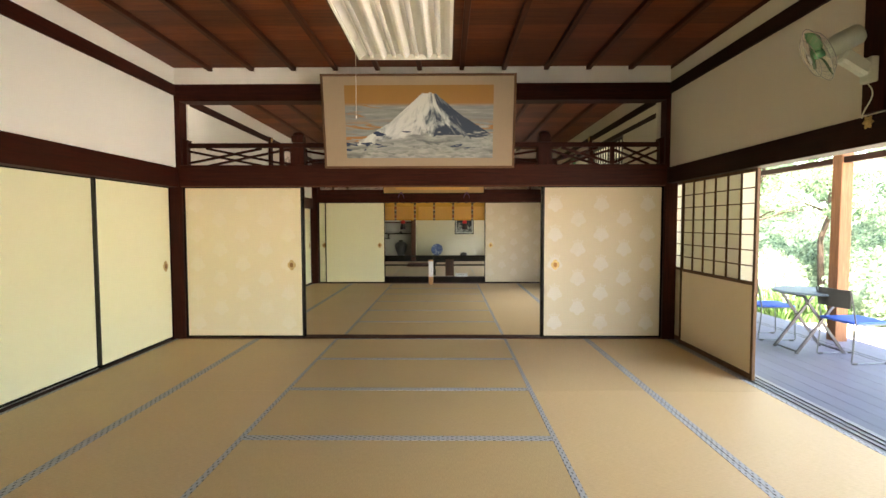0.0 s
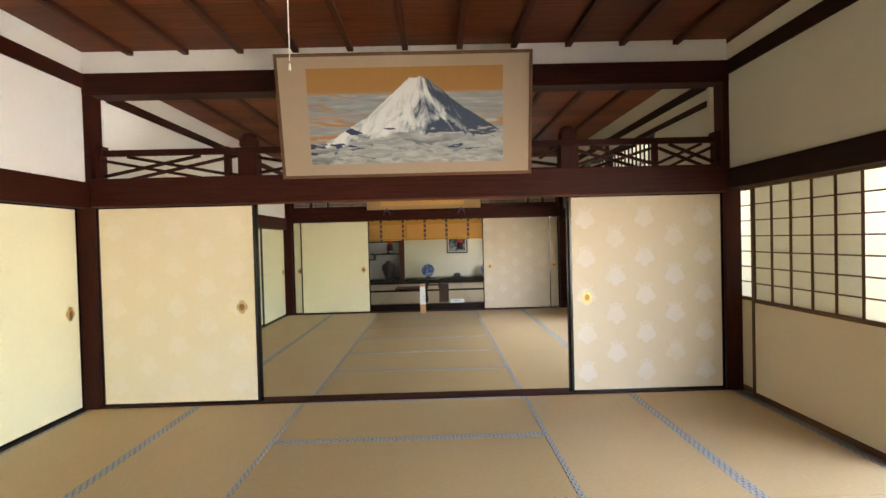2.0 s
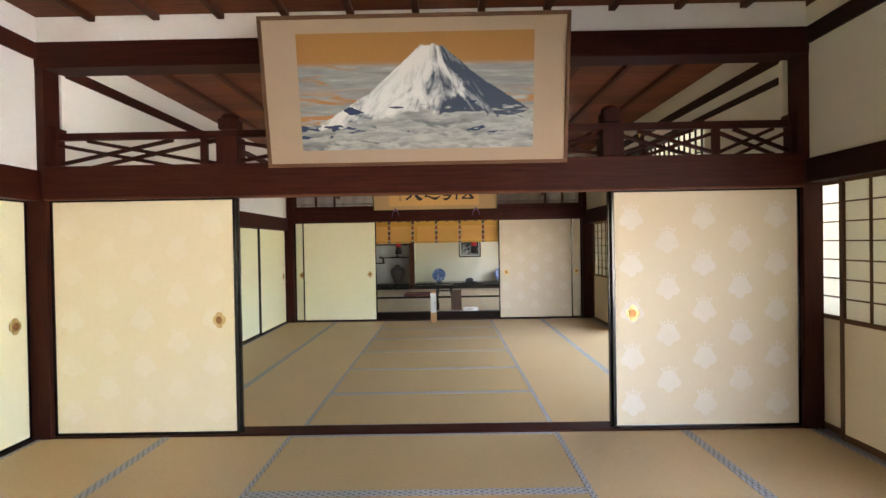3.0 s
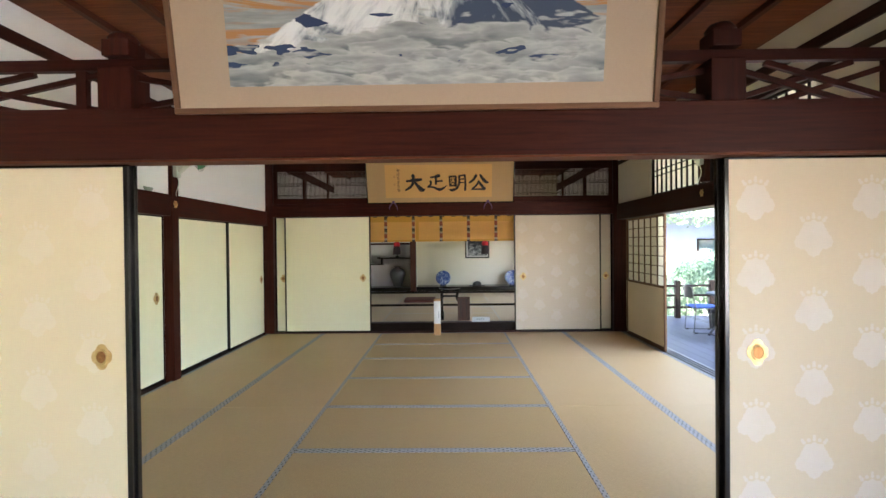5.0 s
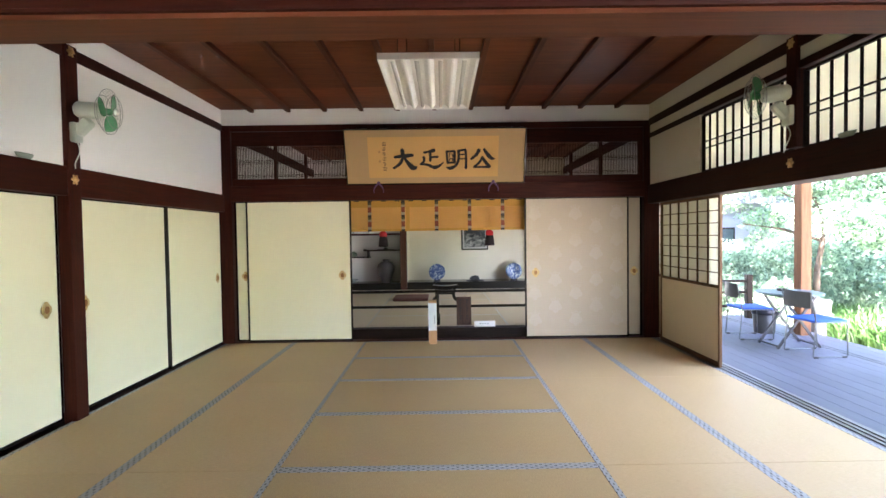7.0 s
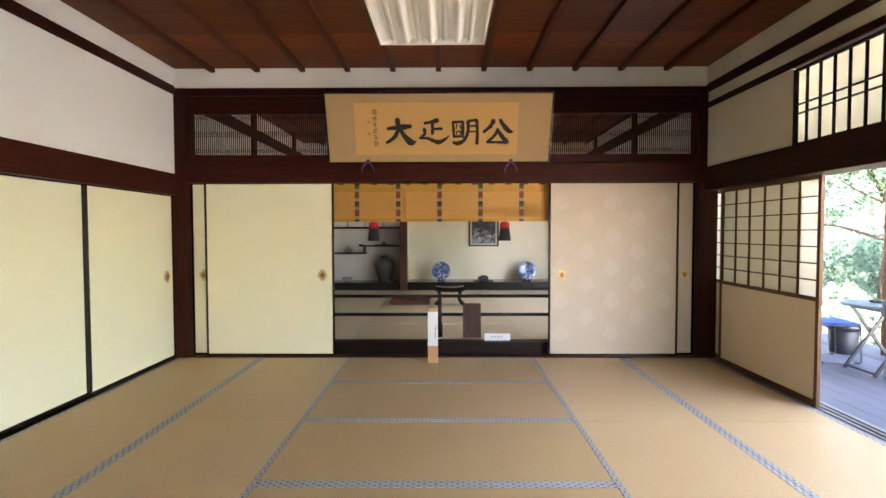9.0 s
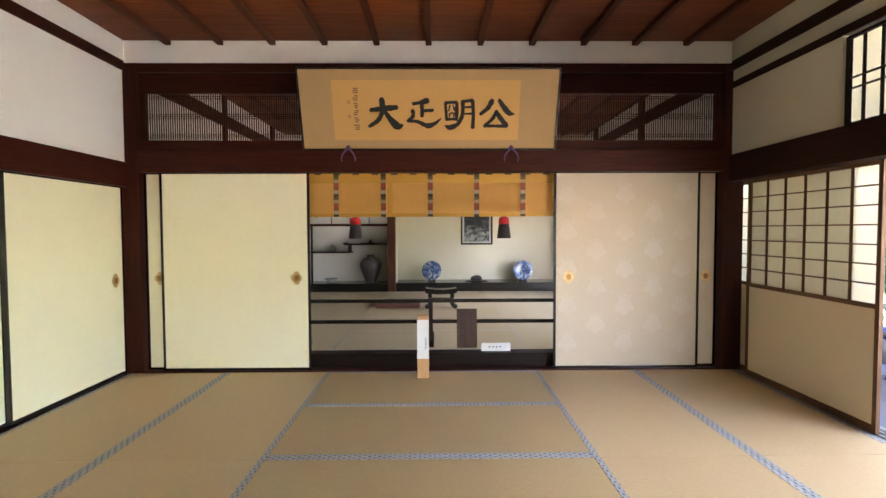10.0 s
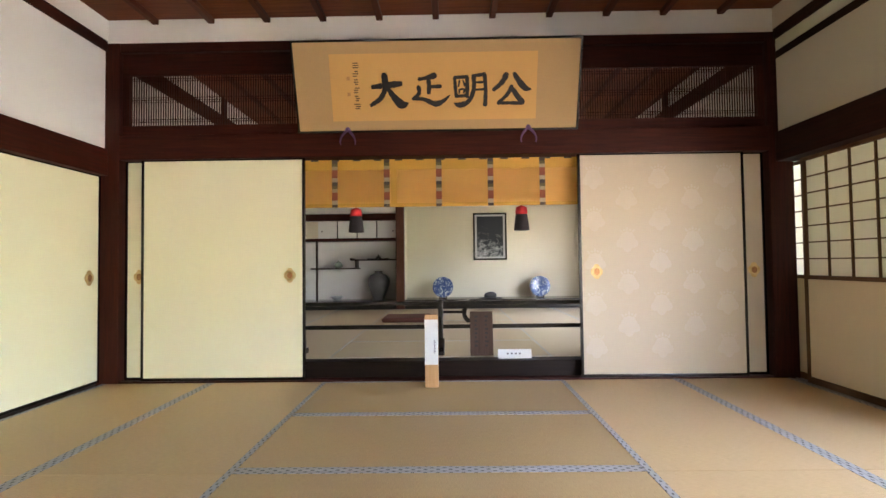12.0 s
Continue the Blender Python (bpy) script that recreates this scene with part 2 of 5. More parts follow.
def thing(name, label, category, at=(0, 0, 0), group="", kind=""):
    """An Empty at the base of a thing, to carry its parts."""
    ob = new(name)
    ob.empty_display_size = 0.1
    ob.location = at
    return tagged(ob, label, category, group, kind)


def B():
    return bmesh.new()


# ---- plan ----
AWL, AWR, BWL, BWR = -3.025, 2.665, -2.945, 2.575         # faces of the walls above the lintels
AL, AR, AY0, AY1, AH = -3.10, 2.74, -1.0, 6.23, 3.14      # first room
BL, BR, BY0, BY1, BH = -2.975, 2.66, 6.37, 11.60, 3.02    # second room
CY1, CZ = 16.30, 0.14                                     # raised third room
LINTEL_A, LINTEL_B = 1.775, 1.835

# ---- large structure ----
def structure(name, bm, material, label, category="wall"):
    return solid(name, bm, material, label, category, "structure")


# ground, deck base
structure("ground", box(B(), -70, 90, -70, 90, -0.9, -0.6), plain("pale_garden_gravel", (0.68, 0.65, 0.57), 0.95, 0, 0.08, 3), "pale raked gravel and dry soil of the garden", "ground")
floor = structure("floor", box(B(), AL - 0.2, 2.80, AY0 - 0.2, 12.0, -0.3, -0.055), WOOD["x"], "timber floor under the tatami mats", "floor")
floor_c = structure("floor_raised", box(B(), -3.1, 2.9, 12.0, 17.1, -0.3, CZ - 0.055), WOOD["x"], "raised timber floor of the inner room", "floor")

# walls along the fusuma side
structure("wall_west_1", box(B(), AL - 0.16, AWL, AY0, AY1 + 0.1, 1.9, AH), PLASTER, "white lime plaster wall above sliding doors")
structure("wall_west_2", box(B(), BL - 0.16, BWL, AY1 + 0.1, BY1 + 0.1, 1.80, BH), PLASTER, "white lime plaster wall above sliding doors")
structure("wall_west_back", box(B(), AL - 0.30, AL - 0.18, AY0 - 0.2, 17.1, -0.3, 3.4), PLASTER, "plain outer plaster wall")
# unseen wall behind the walker; its narrow gap is added to admit daylight
bm = box(B(), AL - 0.3, AR + 0.2, AY0 - 0.14, AY0, 1.78, 3.4)
box(bm, AL - 0.3, -3.0, AY0 - 0.14, AY0, -0.3, 1.78)
box(bm, -2.50, AR + 0.2, AY0 - 0.14, AY0, -0.3, 1.78)
structure("wall_south", bm, GREYPLASTER, "unseen plaster wall closing the room, placed to limit the daylight")
# unseen wall added to shorten the lit veranda opening
structure("wall_east_low", box(B(), AR + 0.02, AR + 0.14, AY0, 0.6, -0.06, 1.76), GREYPLASTER, "unseen plaster wall closing the room, placed to limit the daylight")
structure("wall_east_1", box(B(), AWR, AR + 0.14, AY0, AY1 + 0.1, 1.9, AH), GREYPLASTER, "grey plaster wall above the veranda opening")
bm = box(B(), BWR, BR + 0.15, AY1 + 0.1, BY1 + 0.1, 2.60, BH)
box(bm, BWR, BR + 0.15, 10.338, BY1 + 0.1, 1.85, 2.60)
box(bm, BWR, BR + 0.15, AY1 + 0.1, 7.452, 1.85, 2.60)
structure("wall_east_2", bm, GREYPLASTER, "grey plaster wall beside the transom windows")
structure("wall_north", box(B(), AL - 0.3, 2.9, 17.1, 17.2, -0.3, 3.4), CREAM, "cream plaster wall behind the alcove")


# ceilings
def ceiling(name, x0, x1, y0, y1, z, step, first):
    """Board ceiling with lapped boards across and thin battens along the room."""
    bm = B()
    y = y0
    while y < y1 - 0.01:
        e = min(y + 0.335, y1)
        beam(bm, ((x0 + x1) / 2, y - 0.02, z + 0.020), ((x0 + x1) / 2, e + 0.01, z + 0.008), x1 - x0, 0.012)
        y = e
    structure(name, bm, CEILWOOD, "reddish-brown cedar board ceiling", "ceiling")
    bm = B()
    x = first
    while x < x1 - 0.05:
        box(bm, x - 0.026, x + 0.026, y0, y1, z - 0.042, z + 0.002, 0.006)
        x += step
    structure(name + "_battens", bm, BATTEN, "thin dark cedar ceiling battens", "ceiling")


ceiling("ceiling_1", AL - 0.1, AR + 0.1, AY0, AY1 + 0.08, AH, 0.481, -2.604)
ceiling("ceiling_2", BL - 0.1, BR + 0.1, AY1 + 0.10, BY1 + 0.06, BH, 0.4695, -2.545)
ceiling("ceiling_3", -3.1, 2.9, BY1 + 0.12, 17.1, 3.11, 0.44, -2.6)
structure("roof", box(B(), -4.2, 5.35, AY0 - 2.6, 18.0, 3.42, 3.55), BLACKWOOD["x"], "dark timber underside of the tiled roof", "roof")


def trim(name, bm, material, label, category="trim"):
    return structure(name, bm, material, label, category)


# posts of the dividing walls
for x0, x1 in ((AL - 0.04, -2.965), (2.615, AR + 0.02)):
    trim("pillar_middle", box(B(), x0, x1, AY1 - 0.05, AY1 + 0.14, -0.05, AH - 0.19, 0.006), WOOD["z"], "square dark-stained timber pillar", "pillar")
for x0, x1 in ((BL - 0.03, -2.825), (2.495, BR + 0.03)):
    trim("pillar_inner", box(B(), x0, x1, BY1 - 0.06, BY1 + 0.10, -0.05, BH - 0.207, 0.006), WOOD["z"], "square dark-stained timber pillar", "pillar")
trim("pillar_west", box(B(), BL - 0.03, BL + 0.065, 8.905, 9.035, -0.05, BH - 0.18, 0.006), WOOD["z"], "dark timber pillar between the sliding doors", "pillar")
trim("pillar_west_first", box(B(), AL - 0.03, AL + 0.115, 3.50, 3.65, -0.05, AH - 0.18, 0.006), WOOD["z"], "dark timber pillar between the sliding doors", "pillar")
trim("stub_pillar_east", box(B(), BWR - 0.03, BR + 0.06, 8.92, 9.03, 2.0, BH - 0.18, 0.005), WOOD["z"], "dark stub pillar above the lintel", "pillar")
trim("stub_pillar_east_first", box(B(), AWR - 0.03, AR + 0.06, 3.415, 3.565, 2.0, AH - 0.18, 0.005), WOOD["z"], "dark stub pillar above the lintel", "pillar")

# lintels along the sides
trim("lintel_west_1", box(B(), AL - 0.05, AWL + 0.03, AY0, AY1 - 0.052, LINTEL_A, 2.0, 0.006), WOOD["y"], "dark timber lintel rail", "lintel")
for y0, y1 in ((AY1 + 0.14, 8.903), (9.037, BY1 - 0.06)):
    trim("lintel_west_2", box(B(), BL - 0.05, BWL + 0.03, y0, y1, 1.705, 1.925, 0.006), WOOD["y"], "dark timber lintel rail", "lintel")
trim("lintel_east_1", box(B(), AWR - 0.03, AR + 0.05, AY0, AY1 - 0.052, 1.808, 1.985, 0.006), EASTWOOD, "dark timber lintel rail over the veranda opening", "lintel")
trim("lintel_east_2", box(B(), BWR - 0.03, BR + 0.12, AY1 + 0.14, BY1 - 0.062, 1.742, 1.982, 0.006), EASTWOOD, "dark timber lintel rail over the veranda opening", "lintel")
for nm, x0, x1, y0, y1, z0, z1, mt in (
        ("upper_rail_west_1", AL - 0.05, AWL + 0.02, AY0, AY1 - 0.053, 2.82, 2.945, WOOD["y"]),
        ("upper_rail_west_2", BL - 0.04, BWL + 0.02, AY1 + 0.14, BY1 - 0.06, 2.745, 2.83, WOOD["y"]),
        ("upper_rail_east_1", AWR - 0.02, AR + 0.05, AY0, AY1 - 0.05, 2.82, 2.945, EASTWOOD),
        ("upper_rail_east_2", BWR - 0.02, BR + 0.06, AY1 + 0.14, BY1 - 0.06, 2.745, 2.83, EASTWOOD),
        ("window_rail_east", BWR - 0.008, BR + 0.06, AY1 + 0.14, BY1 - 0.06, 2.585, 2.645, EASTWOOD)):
    trim(nm, box(B(), x0, x1, y0, y1, z0, z1, 0.005), mt, "dark timber wall rail", "rail")

# middle dividing wall
trim("lintel_middle", box(B(), -2.965, 2.615, AY1 - 0.08, AY1 + 0.040, 1.787, 2.025, 0.008), WOOD["x"], "broad dark timber lintel over the doorway", "lintel")
trim("door_head_middle", box(B(), -2.962, 2.612, AY1 - 0.072, AY1 + 0.037, 1.7775, 1.788), DOORHEAD, "lighter timber door head under the lintel", "lintel")
trim("upper_beam_middle", box(B(), AL - 0.04, AR + 0.02, AY1 - 0.055, AY1 + 0.145, 2.757, 2.948, 0.008), WOOD["x"], "dark timber beam under the ceiling band", "beam")
structure("wall_middle", box(B(), AL - 0.04, AR + 0.03, AY1 - 0.03, AY1 + 0.12, 2.95, AH), PLASTER, "white plaster band under the ceiling")
trim("threshold_middle", box(B(), -2.965, 2.615, AY1 - 0.035, AY1 + 0.13, -0.05, 0.012, 0.003), WOOD["x"], "dark grooved timber threshold", "threshold")

# inner dividing wall
trim("lintel_inner", box(B(), -2.825, 2.495, BY1 - 0.07, BY1 + 0.11, LINTEL_B, 2.035, 0.008), WOOD["x"], "dark timber lintel over the alcove opening", "lintel")
trim("upper_beam_inner", box(B(), -2.825, 2.495, BY1 - 0.055, BY1 + 0.10, 2.735, 2.813, 0.006), WOOD["x"], "dark timber beam under the ceiling band", "beam")
structure("wall_inner", box(B(), BL - 0.03, BR + 0.03, BY1 - 0.03, BY1 + 0.08, 2.815, BH), PLASTER, "white plaster band under the ceiling")
trim("step_inner", box(B(), -2.825, 2.495, BY1 + 0.055, BY1 + 0.20, -0.05, CZ, 0.006), BLACKWOOD["x"], "black lacquered step edge of the raised floor", "step")
trim("threshold_inner", box(B(), -2.825, 2.495, BY1 - 0.05, BY1 + 0.053, -0.05, 0.012, 0.003), WOOD["x"], "dark grooved timber threshold", "threshold")

# veranda sills
for nm, x0, y0, y1 in (("sill_east_1", AR - 0.06, AY0, AY1 - 0.05), ("sill_east_2", BR - 0.04, AY1 + 0.14, BY1 - 0.06)):
    bm = box(B(), x0, x0 + 0.19, y0, y1, -0.07, -0.004, 0.003)
    for k_ in range(3):
        box(bm, x0 + 0.03 + 0.05 * k_, x0 + 0.042 + 0.05 * k_, y0, y1, -0.006, 0.004)
    trim(nm, bm, plain("worn_grey_sill", (0.20, 0.20, 0.21), 0.4, 0.3), "grey grooved sill of the veranda doors", "sill")

# ---- sliding doors ----
def crest(bm, x, z, y, r):
    """A printed crest: three broad serrated leaves under three spikes of small flowers, a hair thick."""
    n = 72
    ring = []
    for i in range(n):
        a = 2 * math.pi * i / n
        off = [abs((a - c + math.pi) % (2 * math.pi) - math.pi) for c in (math.pi, math.pi - 1.15, math.pi + 1.15)]
        k = max(0.68, 0.95 - 0.62 * min(off) ** 1.6) + 0.03 * math.cos(24 * a)
        if abs((a + math.pi) % (2 * math.pi) - math.pi) < 0.75:
            k = 0.74 + 0.04 * math.cos(12 * a)
        ring.append((x + r * k * math.sin(a), z - 0.12 * r + r * k * math.cos(a)))
    vs = [bm.verts.new((px, y, pz)) for px, pz in ring]
    c = bm.verts.new((x, y, z - 0.12 * r))
    for i in range(n):
        bm.faces.new((c, vs[i], vs[(i + 1) % n]))
    for a, far in ((0.0, 2), (-0.31, 1), (0.31, 1), (-0.62, 2), (0.62, 2)):
        for j in range(far):
            q = 0.83 + 0.14 * j
            cx_, cz_, s_ = x + r * q * math.sin(a), z - 0.05 * r + r * q * math.cos(a), r * (0.095 - 0.015 * j)
            bm.faces.new([bm.verts.new((cx_ + s_ * math.sin(i * math.pi / 4), y, cz_ + s_ * math.cos(i * math.pi / 4))) for i in range(8)])


def pull(parent, at, face):
    """A gilt door pull: a lobed plate, a rim and a sunken cup. face: pose that turns local -y to the room."""
    m = Matrix.Translation(at) @ face
    bm = B()
    n = 48
    out = []
    for i in range(n):
        a = 2 * math.pi * i / n
        k = 1.0 + 0.10 * math.cos(4 * a) - 0.03 * math.cos(8 * a)
        out.append((0.045 * k * math.cos(a), 0.057 * k * math.sin(a)))
    prism(bm, out, 0.004, m @ Matrix.Translation((0, -0.004, 0)))
    p = part("door_pull", bm, BRASS, parent, "gilt lobed door pull")
    bm = B()
    turn = m @ Matrix.Rotation(radians(90), 4, "X") @ Matrix.Diagonal((0.8, 1, 1, 1))
    lathe(bm, ((0.027, 0.004), (0.030, 0.008), (0.036, 0.009), (0.039, 0.004)), 28, turn)
    part("rim", bm, BRASS, p)
    bm = lathe(B(), ((0.028, 0.0078), (0.026, 0.005), (0.0001, 0.0046)), 24, turn)
    part("cup", bm, COPPER, p, "dark copper cup of the pull")


def fusuma(name, x0, x1, y, z1, skin, pulls, label, prints=None, group="", axis="x", front=-1):
    """A papered sliding door in a black lacquered frame. axis: the way it slides; front: the side that faces the room."""
    w, t, e = x1 - x0, 0.026, 0.022
    ob = thing(name, label, "sliding door", (0, 0, 0), group)
    turn = Matrix.Translation((x0, y, 0.012)) if axis == "x" else Matrix.Translation((y, x0, 0.012)) @ Matrix.Rotation(radians(90), 4, "Z")
    ob.matrix_basis = turn
    h = z1 - 0.012
    part("panel", box(B(), e * 0.6, w - e * 0.6, -t / 2 + 0.004, t / 2 - 0.004, e * 0.6, h - e * 0.6), skin, ob)
    for nm, a in (("stile", (0, e, -t / 2, t / 2, 0, h)), ("stile", (w - e, w, -t / 2, t / 2, 0, h)),
                  ("rail", (e, w - e, -t / 2 + 0.001, t / 2 - 0.001, 0, e)), ("rail", (e, w - e, -t / 2 + 0.001, t / 2 - 0.001, h - 0.012, h))):
        part(nm, box(B(), *a, 0.003), LACQUER, ob)
    s = -1 if front < 0 else 1
    face = Matrix() if s < 0 else Matrix.Rotation(math.pi, 4, "Z")
    for px in pulls:
        pull(ob, (px, s * (t / 2 - 0.003), 0.855), face)
    if prints:
        mat, r = prints
        for c in range(5):
            for i in range(5 if c % 2 == 0 else 4):
                bm = B()
                crest(bm, 0.145 + 0.267 * c + (w - 1.39) / 2, h - 0.19 - 0.345 * i - (0.172 if c % 2 else 0), s * (t / 2 - 0.0032), r)
                part("printed_crest", bm, mat, ob)
    return ob


T1, T2 = AY1 - 0.008, AY1 + 0.023     # the two grooves of the middle wall
g = "sliding doors of the middle wall"
fusuma("sliding_door", -2.962, -1.572, T1, 1.777, FUSUMA, (1.39 - 0.137,), "cream papered sliding door in a black lacquered frame, slid open", (MICA_FAINT, 0.10), g)
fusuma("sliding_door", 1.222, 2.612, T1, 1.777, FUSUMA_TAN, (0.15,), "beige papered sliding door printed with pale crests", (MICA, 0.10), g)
fusuma("sliding_door", -2.958, -1.560, T2, 1.777, FUSUMA, (1.1,), "cream papered sliding door stacked behind another", None, g)
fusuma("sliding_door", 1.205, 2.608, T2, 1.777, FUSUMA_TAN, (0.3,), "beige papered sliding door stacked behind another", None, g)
U1, U2 = BY1 - 0.010, BY1 + 0.030
g = "sliding doors of the inner wall"
fusuma("sliding_door", -2.662, -1.300, U1, 1.838, FUSUMA_SIDE, (1.362 - 0.125,), "ivory papered sliding door in a black lacquered frame, slid open", None, g)
fusuma("sliding_door", 0.953, 2.310, U1, 1.838, FUSUMA_SHADED, (0.14,), "beige papered sliding door printed with pale crests, slid open", (MICA_WORN_SHADED, 0.10), g)
fusuma("sliding_door", -2.823, -1.46, U2, 1.838, FUSUMA_SIDE, (0.125,), "ivory papered sliding door stacked behind another", None, g)
fusuma("sliding_door", 1.12, 2.493, U2, 1.838, FUSUMA_SHADED, (1.373 - 0.10,), "beige papered sliding door stacked behind another", None, g)
g = "closed sliding doors of the west wall"
for i, (y0, y1, p) in enumerate(((-0.93, 0.52, 1.33), (0.50, 1.96, 0.12), (2.06, 3.50, 0.12), (3.65, 4.985, 0.12), (4.965, 6.17, 1.085))):
    fusuma("closed_sliding_door", y0, y1, AL - 0.012 - 0.028 * (i % 2), LINTEL_A, FUSUMA_SIDE, (p,), "closed ivory papered sliding door with a gilt pull", None, g, "y", -1)
for i, (y0, y1, p) in enumerate(((6.40, 7.68, 0.12), (7.66, 8.903, 1.243 - 0.13), (9.037, 10.335, 0.12), (10.315, 11.54, 1.225 - 0.12))):
    fusuma("closed_sliding_door", y0, y1, BL - 0.012 - 0.028 * (i % 2 if i < 2 else 1 - i % 2), 1.706, FUSUMA_SIDE, (p,), "closed ivory papered sliding door with a gilt pull", None, g, "y", -1)


# ---- paper screens ----
def shoji(name, y0, y1, x, label, cols=6, rows=7, sill=0.815, top=1.765):
    """A lattice screen papered on the outer side over a plain lower panel."""
    ob = thing(name, label, "paper screen", (x, y0, 0.0), "paper screens of the veranda")
    w, t, e = y1 - y0, 0.028, 0.032
    part("stile", box(B(), -t / 2, t / 2, 0, e, 0, top, 0.003), FRAMEWOOD["z"], ob)
    part("stile", box(B(), -t / 2, t / 2, w - e, w, 0, top, 0.003), FRAMEWOOD["z"], ob)
    for z0, z1 in ((0, 0.05), (sill, sill + 0.03), (top - 0.028, top)):
        part("rail", box(B(), -t / 2 + 0.001, t / 2 - 0.001, e, w - e, z0, z1, 0.003), FRAMEWOOD["y"], ob)
    part("lower_panel", box(B(), -0.006, 0.006, e, w - e, 0.045, sill + 0.005), SHOJI_PANEL, ob, "plain beige lower panel")
    z0, z1 = sill + 0.03, top - 0.028
    part("paper", box(B(), 0.0085, 0.0095, e - 0.004, w - e + 0.004, z0 - 0.004, z1 + 0.004), SHOJI, ob, "translucent white paper")
    for i in range(1, cols):
        c = e + (w - 2 * e) * i / cols
        part("lattice_bar", box(B(), -0.008, 0.008, c - 0.0045, c + 0.0045, z0, z1), FRAMEWOOD["z"], ob)
    for i in range(1, rows):
        c = z0 + (z1 - z0) * i / rows
        part("lattice_bar", box(B(), -0.0072, 0.0082, e, w - e, c - 0.0045, c + 0.0045), FRAMEWOOD["y"], ob)
    return ob


shoji("paper_screen", 4.66, 5.98, AR - 0.015, "lattice paper screen with a plain lower panel, slid open", top=1.812)
shoji("paper_screen", 4.90, 6.26, AR + 0.036, "lattice paper screen standing behind another", top=1.812)
shoji("paper_screen", 10.085, 11.40, BR - 0.005, "lattice paper screen with a plain lower panel, slid open", sill=0.795, top=1.738)
shoji("paper_screen", 10.30, 11.62, BR + 0.046, "lattice paper screen standing behind another", sill=0.795, top=1.738)

# transom windows over the veranda lintel of the second room
for y0, y1, n in ((9.035, 10.34, 10), (7.45, 8.915, 12)):
    ob = thing("transom_window", "papered transom window with slender upright bars", "transom window", (BWR + 0.035, y0, 1.985), "transom windows")
    w = y1 - y0
    part("paper", box(B(), 0.012, 0.013, 0, w, 0.0, 0.59), TRANSOM_PAPER, ob, "translucent white paper")
    for a in ((0, 0.03, 0, 0.59), (w - 0.03, w, 0, 0.59), (0.03, w - 0.03, 0, 0.02), (0.03, w - 0.03, 0.57, 0.59)):
        part("frame", box(B(), -0.014, 0.011, *a), BLACKWOOD["y"], ob)
    for i in range(1, n):
        c = w * i / n
        part("bar", box(B(), -0.009, 0.011, c - 0.0045, c + 0.0045, 0.02, 0.57), BLACKWOOD["z"], ob)
    for z in (0.245, 0.315):
        part("bar", box(B(), -0.008, 0.0105, 0.03, w - 0.03, z - 0.0045, z + 0.0045), BLACKWOOD["y"], ob)

# ---- tatami ----
def mat(parent, x0, x1, y0, y1, z, along, rush, cloth):
    """One rush mat with cloth edging on its long sides. along: 0 lies across the room, 1 along it."""
    g_, h_ = 0.0015, 0.034 if cloth is HERI else 0.02
    bm = box(B(), x0 + g_, x1 - g_, y0 + g_, y1 - g_, z - 0.055, z)
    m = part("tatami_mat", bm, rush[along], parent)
    for s in (0, 1):
        if along == 0:
            a = (x0 + g_, x1 - g_, y0 + g_, y0 + h_) if s == 0 else (x0 + g_, x1 - g_, y1 - h_, y1 - g_)
        else:
            a = (x0 + g_, x0 + h_, y0 + g_, y1 - g_) if s == 0 else (x1 - h_, x1 - g_, y0 + g_, y1 - g_)
        part("cloth_edging", box(B(), *a, z - 0.02, z + 0.0015), cloth[along], m)


PALECLOTH = paper("faded_pale_edging", (0.52, 0.50, 0.46))


def lay(parent, xs, ys, z, ends, rush=TATAMI, cloth=HERI):
    """Two columns of mats along each side and a middle column laid across."""
    for i in range(5):
        if i == 2:
            for y0, y1 in zip(ys, ys[1:]):
                mat(parent, xs[2], xs[3], y0, y1, z, 0, rush, cloth)
        else:
            for y0, y1 in zip(ends, ends[1:]):
                mat(parent, xs[i], xs[i + 1], y0, y1, z, 1, rush, cloth)


lay(floor, (-3.075, -2.115, -1.165, 0.770, 1.735, 2.675), (-1.0, -0.08, 0.82, 1.72, 2.62, 3.53, 4.44, 5.335, 6.192), 0.0, (-1.0, 0.80, 2.60, 4.40, 6.192))
lay(floor, (-2.95, -2.06, -1.115, 0.768, 1.705, 2.615), (6.362, 7.19, 8.08, 8.975, 9.85, 10.69, 11.548), 0.0, (6.362, 8.08, 9.82, 11.548))
lay(floor_c, (-3.05, -2.1, -1.15, 0.75, 1.70, 2.65), (11.805, 12.7, 13.6, 14.5, 15.4, 16.29), CZ, (11.805, 13.6, 15.4, 16.29), PALE_TATAMI, (PALECLOTH, PALECLOTH))

# ---- veranda ----
deck = structure("veranda_deck", box(B(), 2.82, 4.93, -3.0, 13.3, -0.22, -0.06), BLACKWOOD["y"], "weathered grey board deck of the veranda", "deck")
x = 2.85
while x < 4.92:
    part("deck_board", box(B(), x + 0.001, x + 0.159, -3.0, 13.3, -0.06, -0.028, 0.0012), DECKWOOD, deck)
    x += 0.16
for x0, x1, nm in ((4.40, 4.415, "groove"), (4.47, 4.485, "groove")):
    part(nm, box(B(), x0, x1, -3.0, 13.3, -0.0285, -0.0265), BLACKWOOD["y"], deck)
for y in (0.75, 6.25, 11.72):
    trim("veranda_post", box(B(), 4.62, 4.76, y - 0.07, y + 0.07, -0.6, 2.9, 0.012), POSTWOOD, "square weathered cedar veranda post", "post")
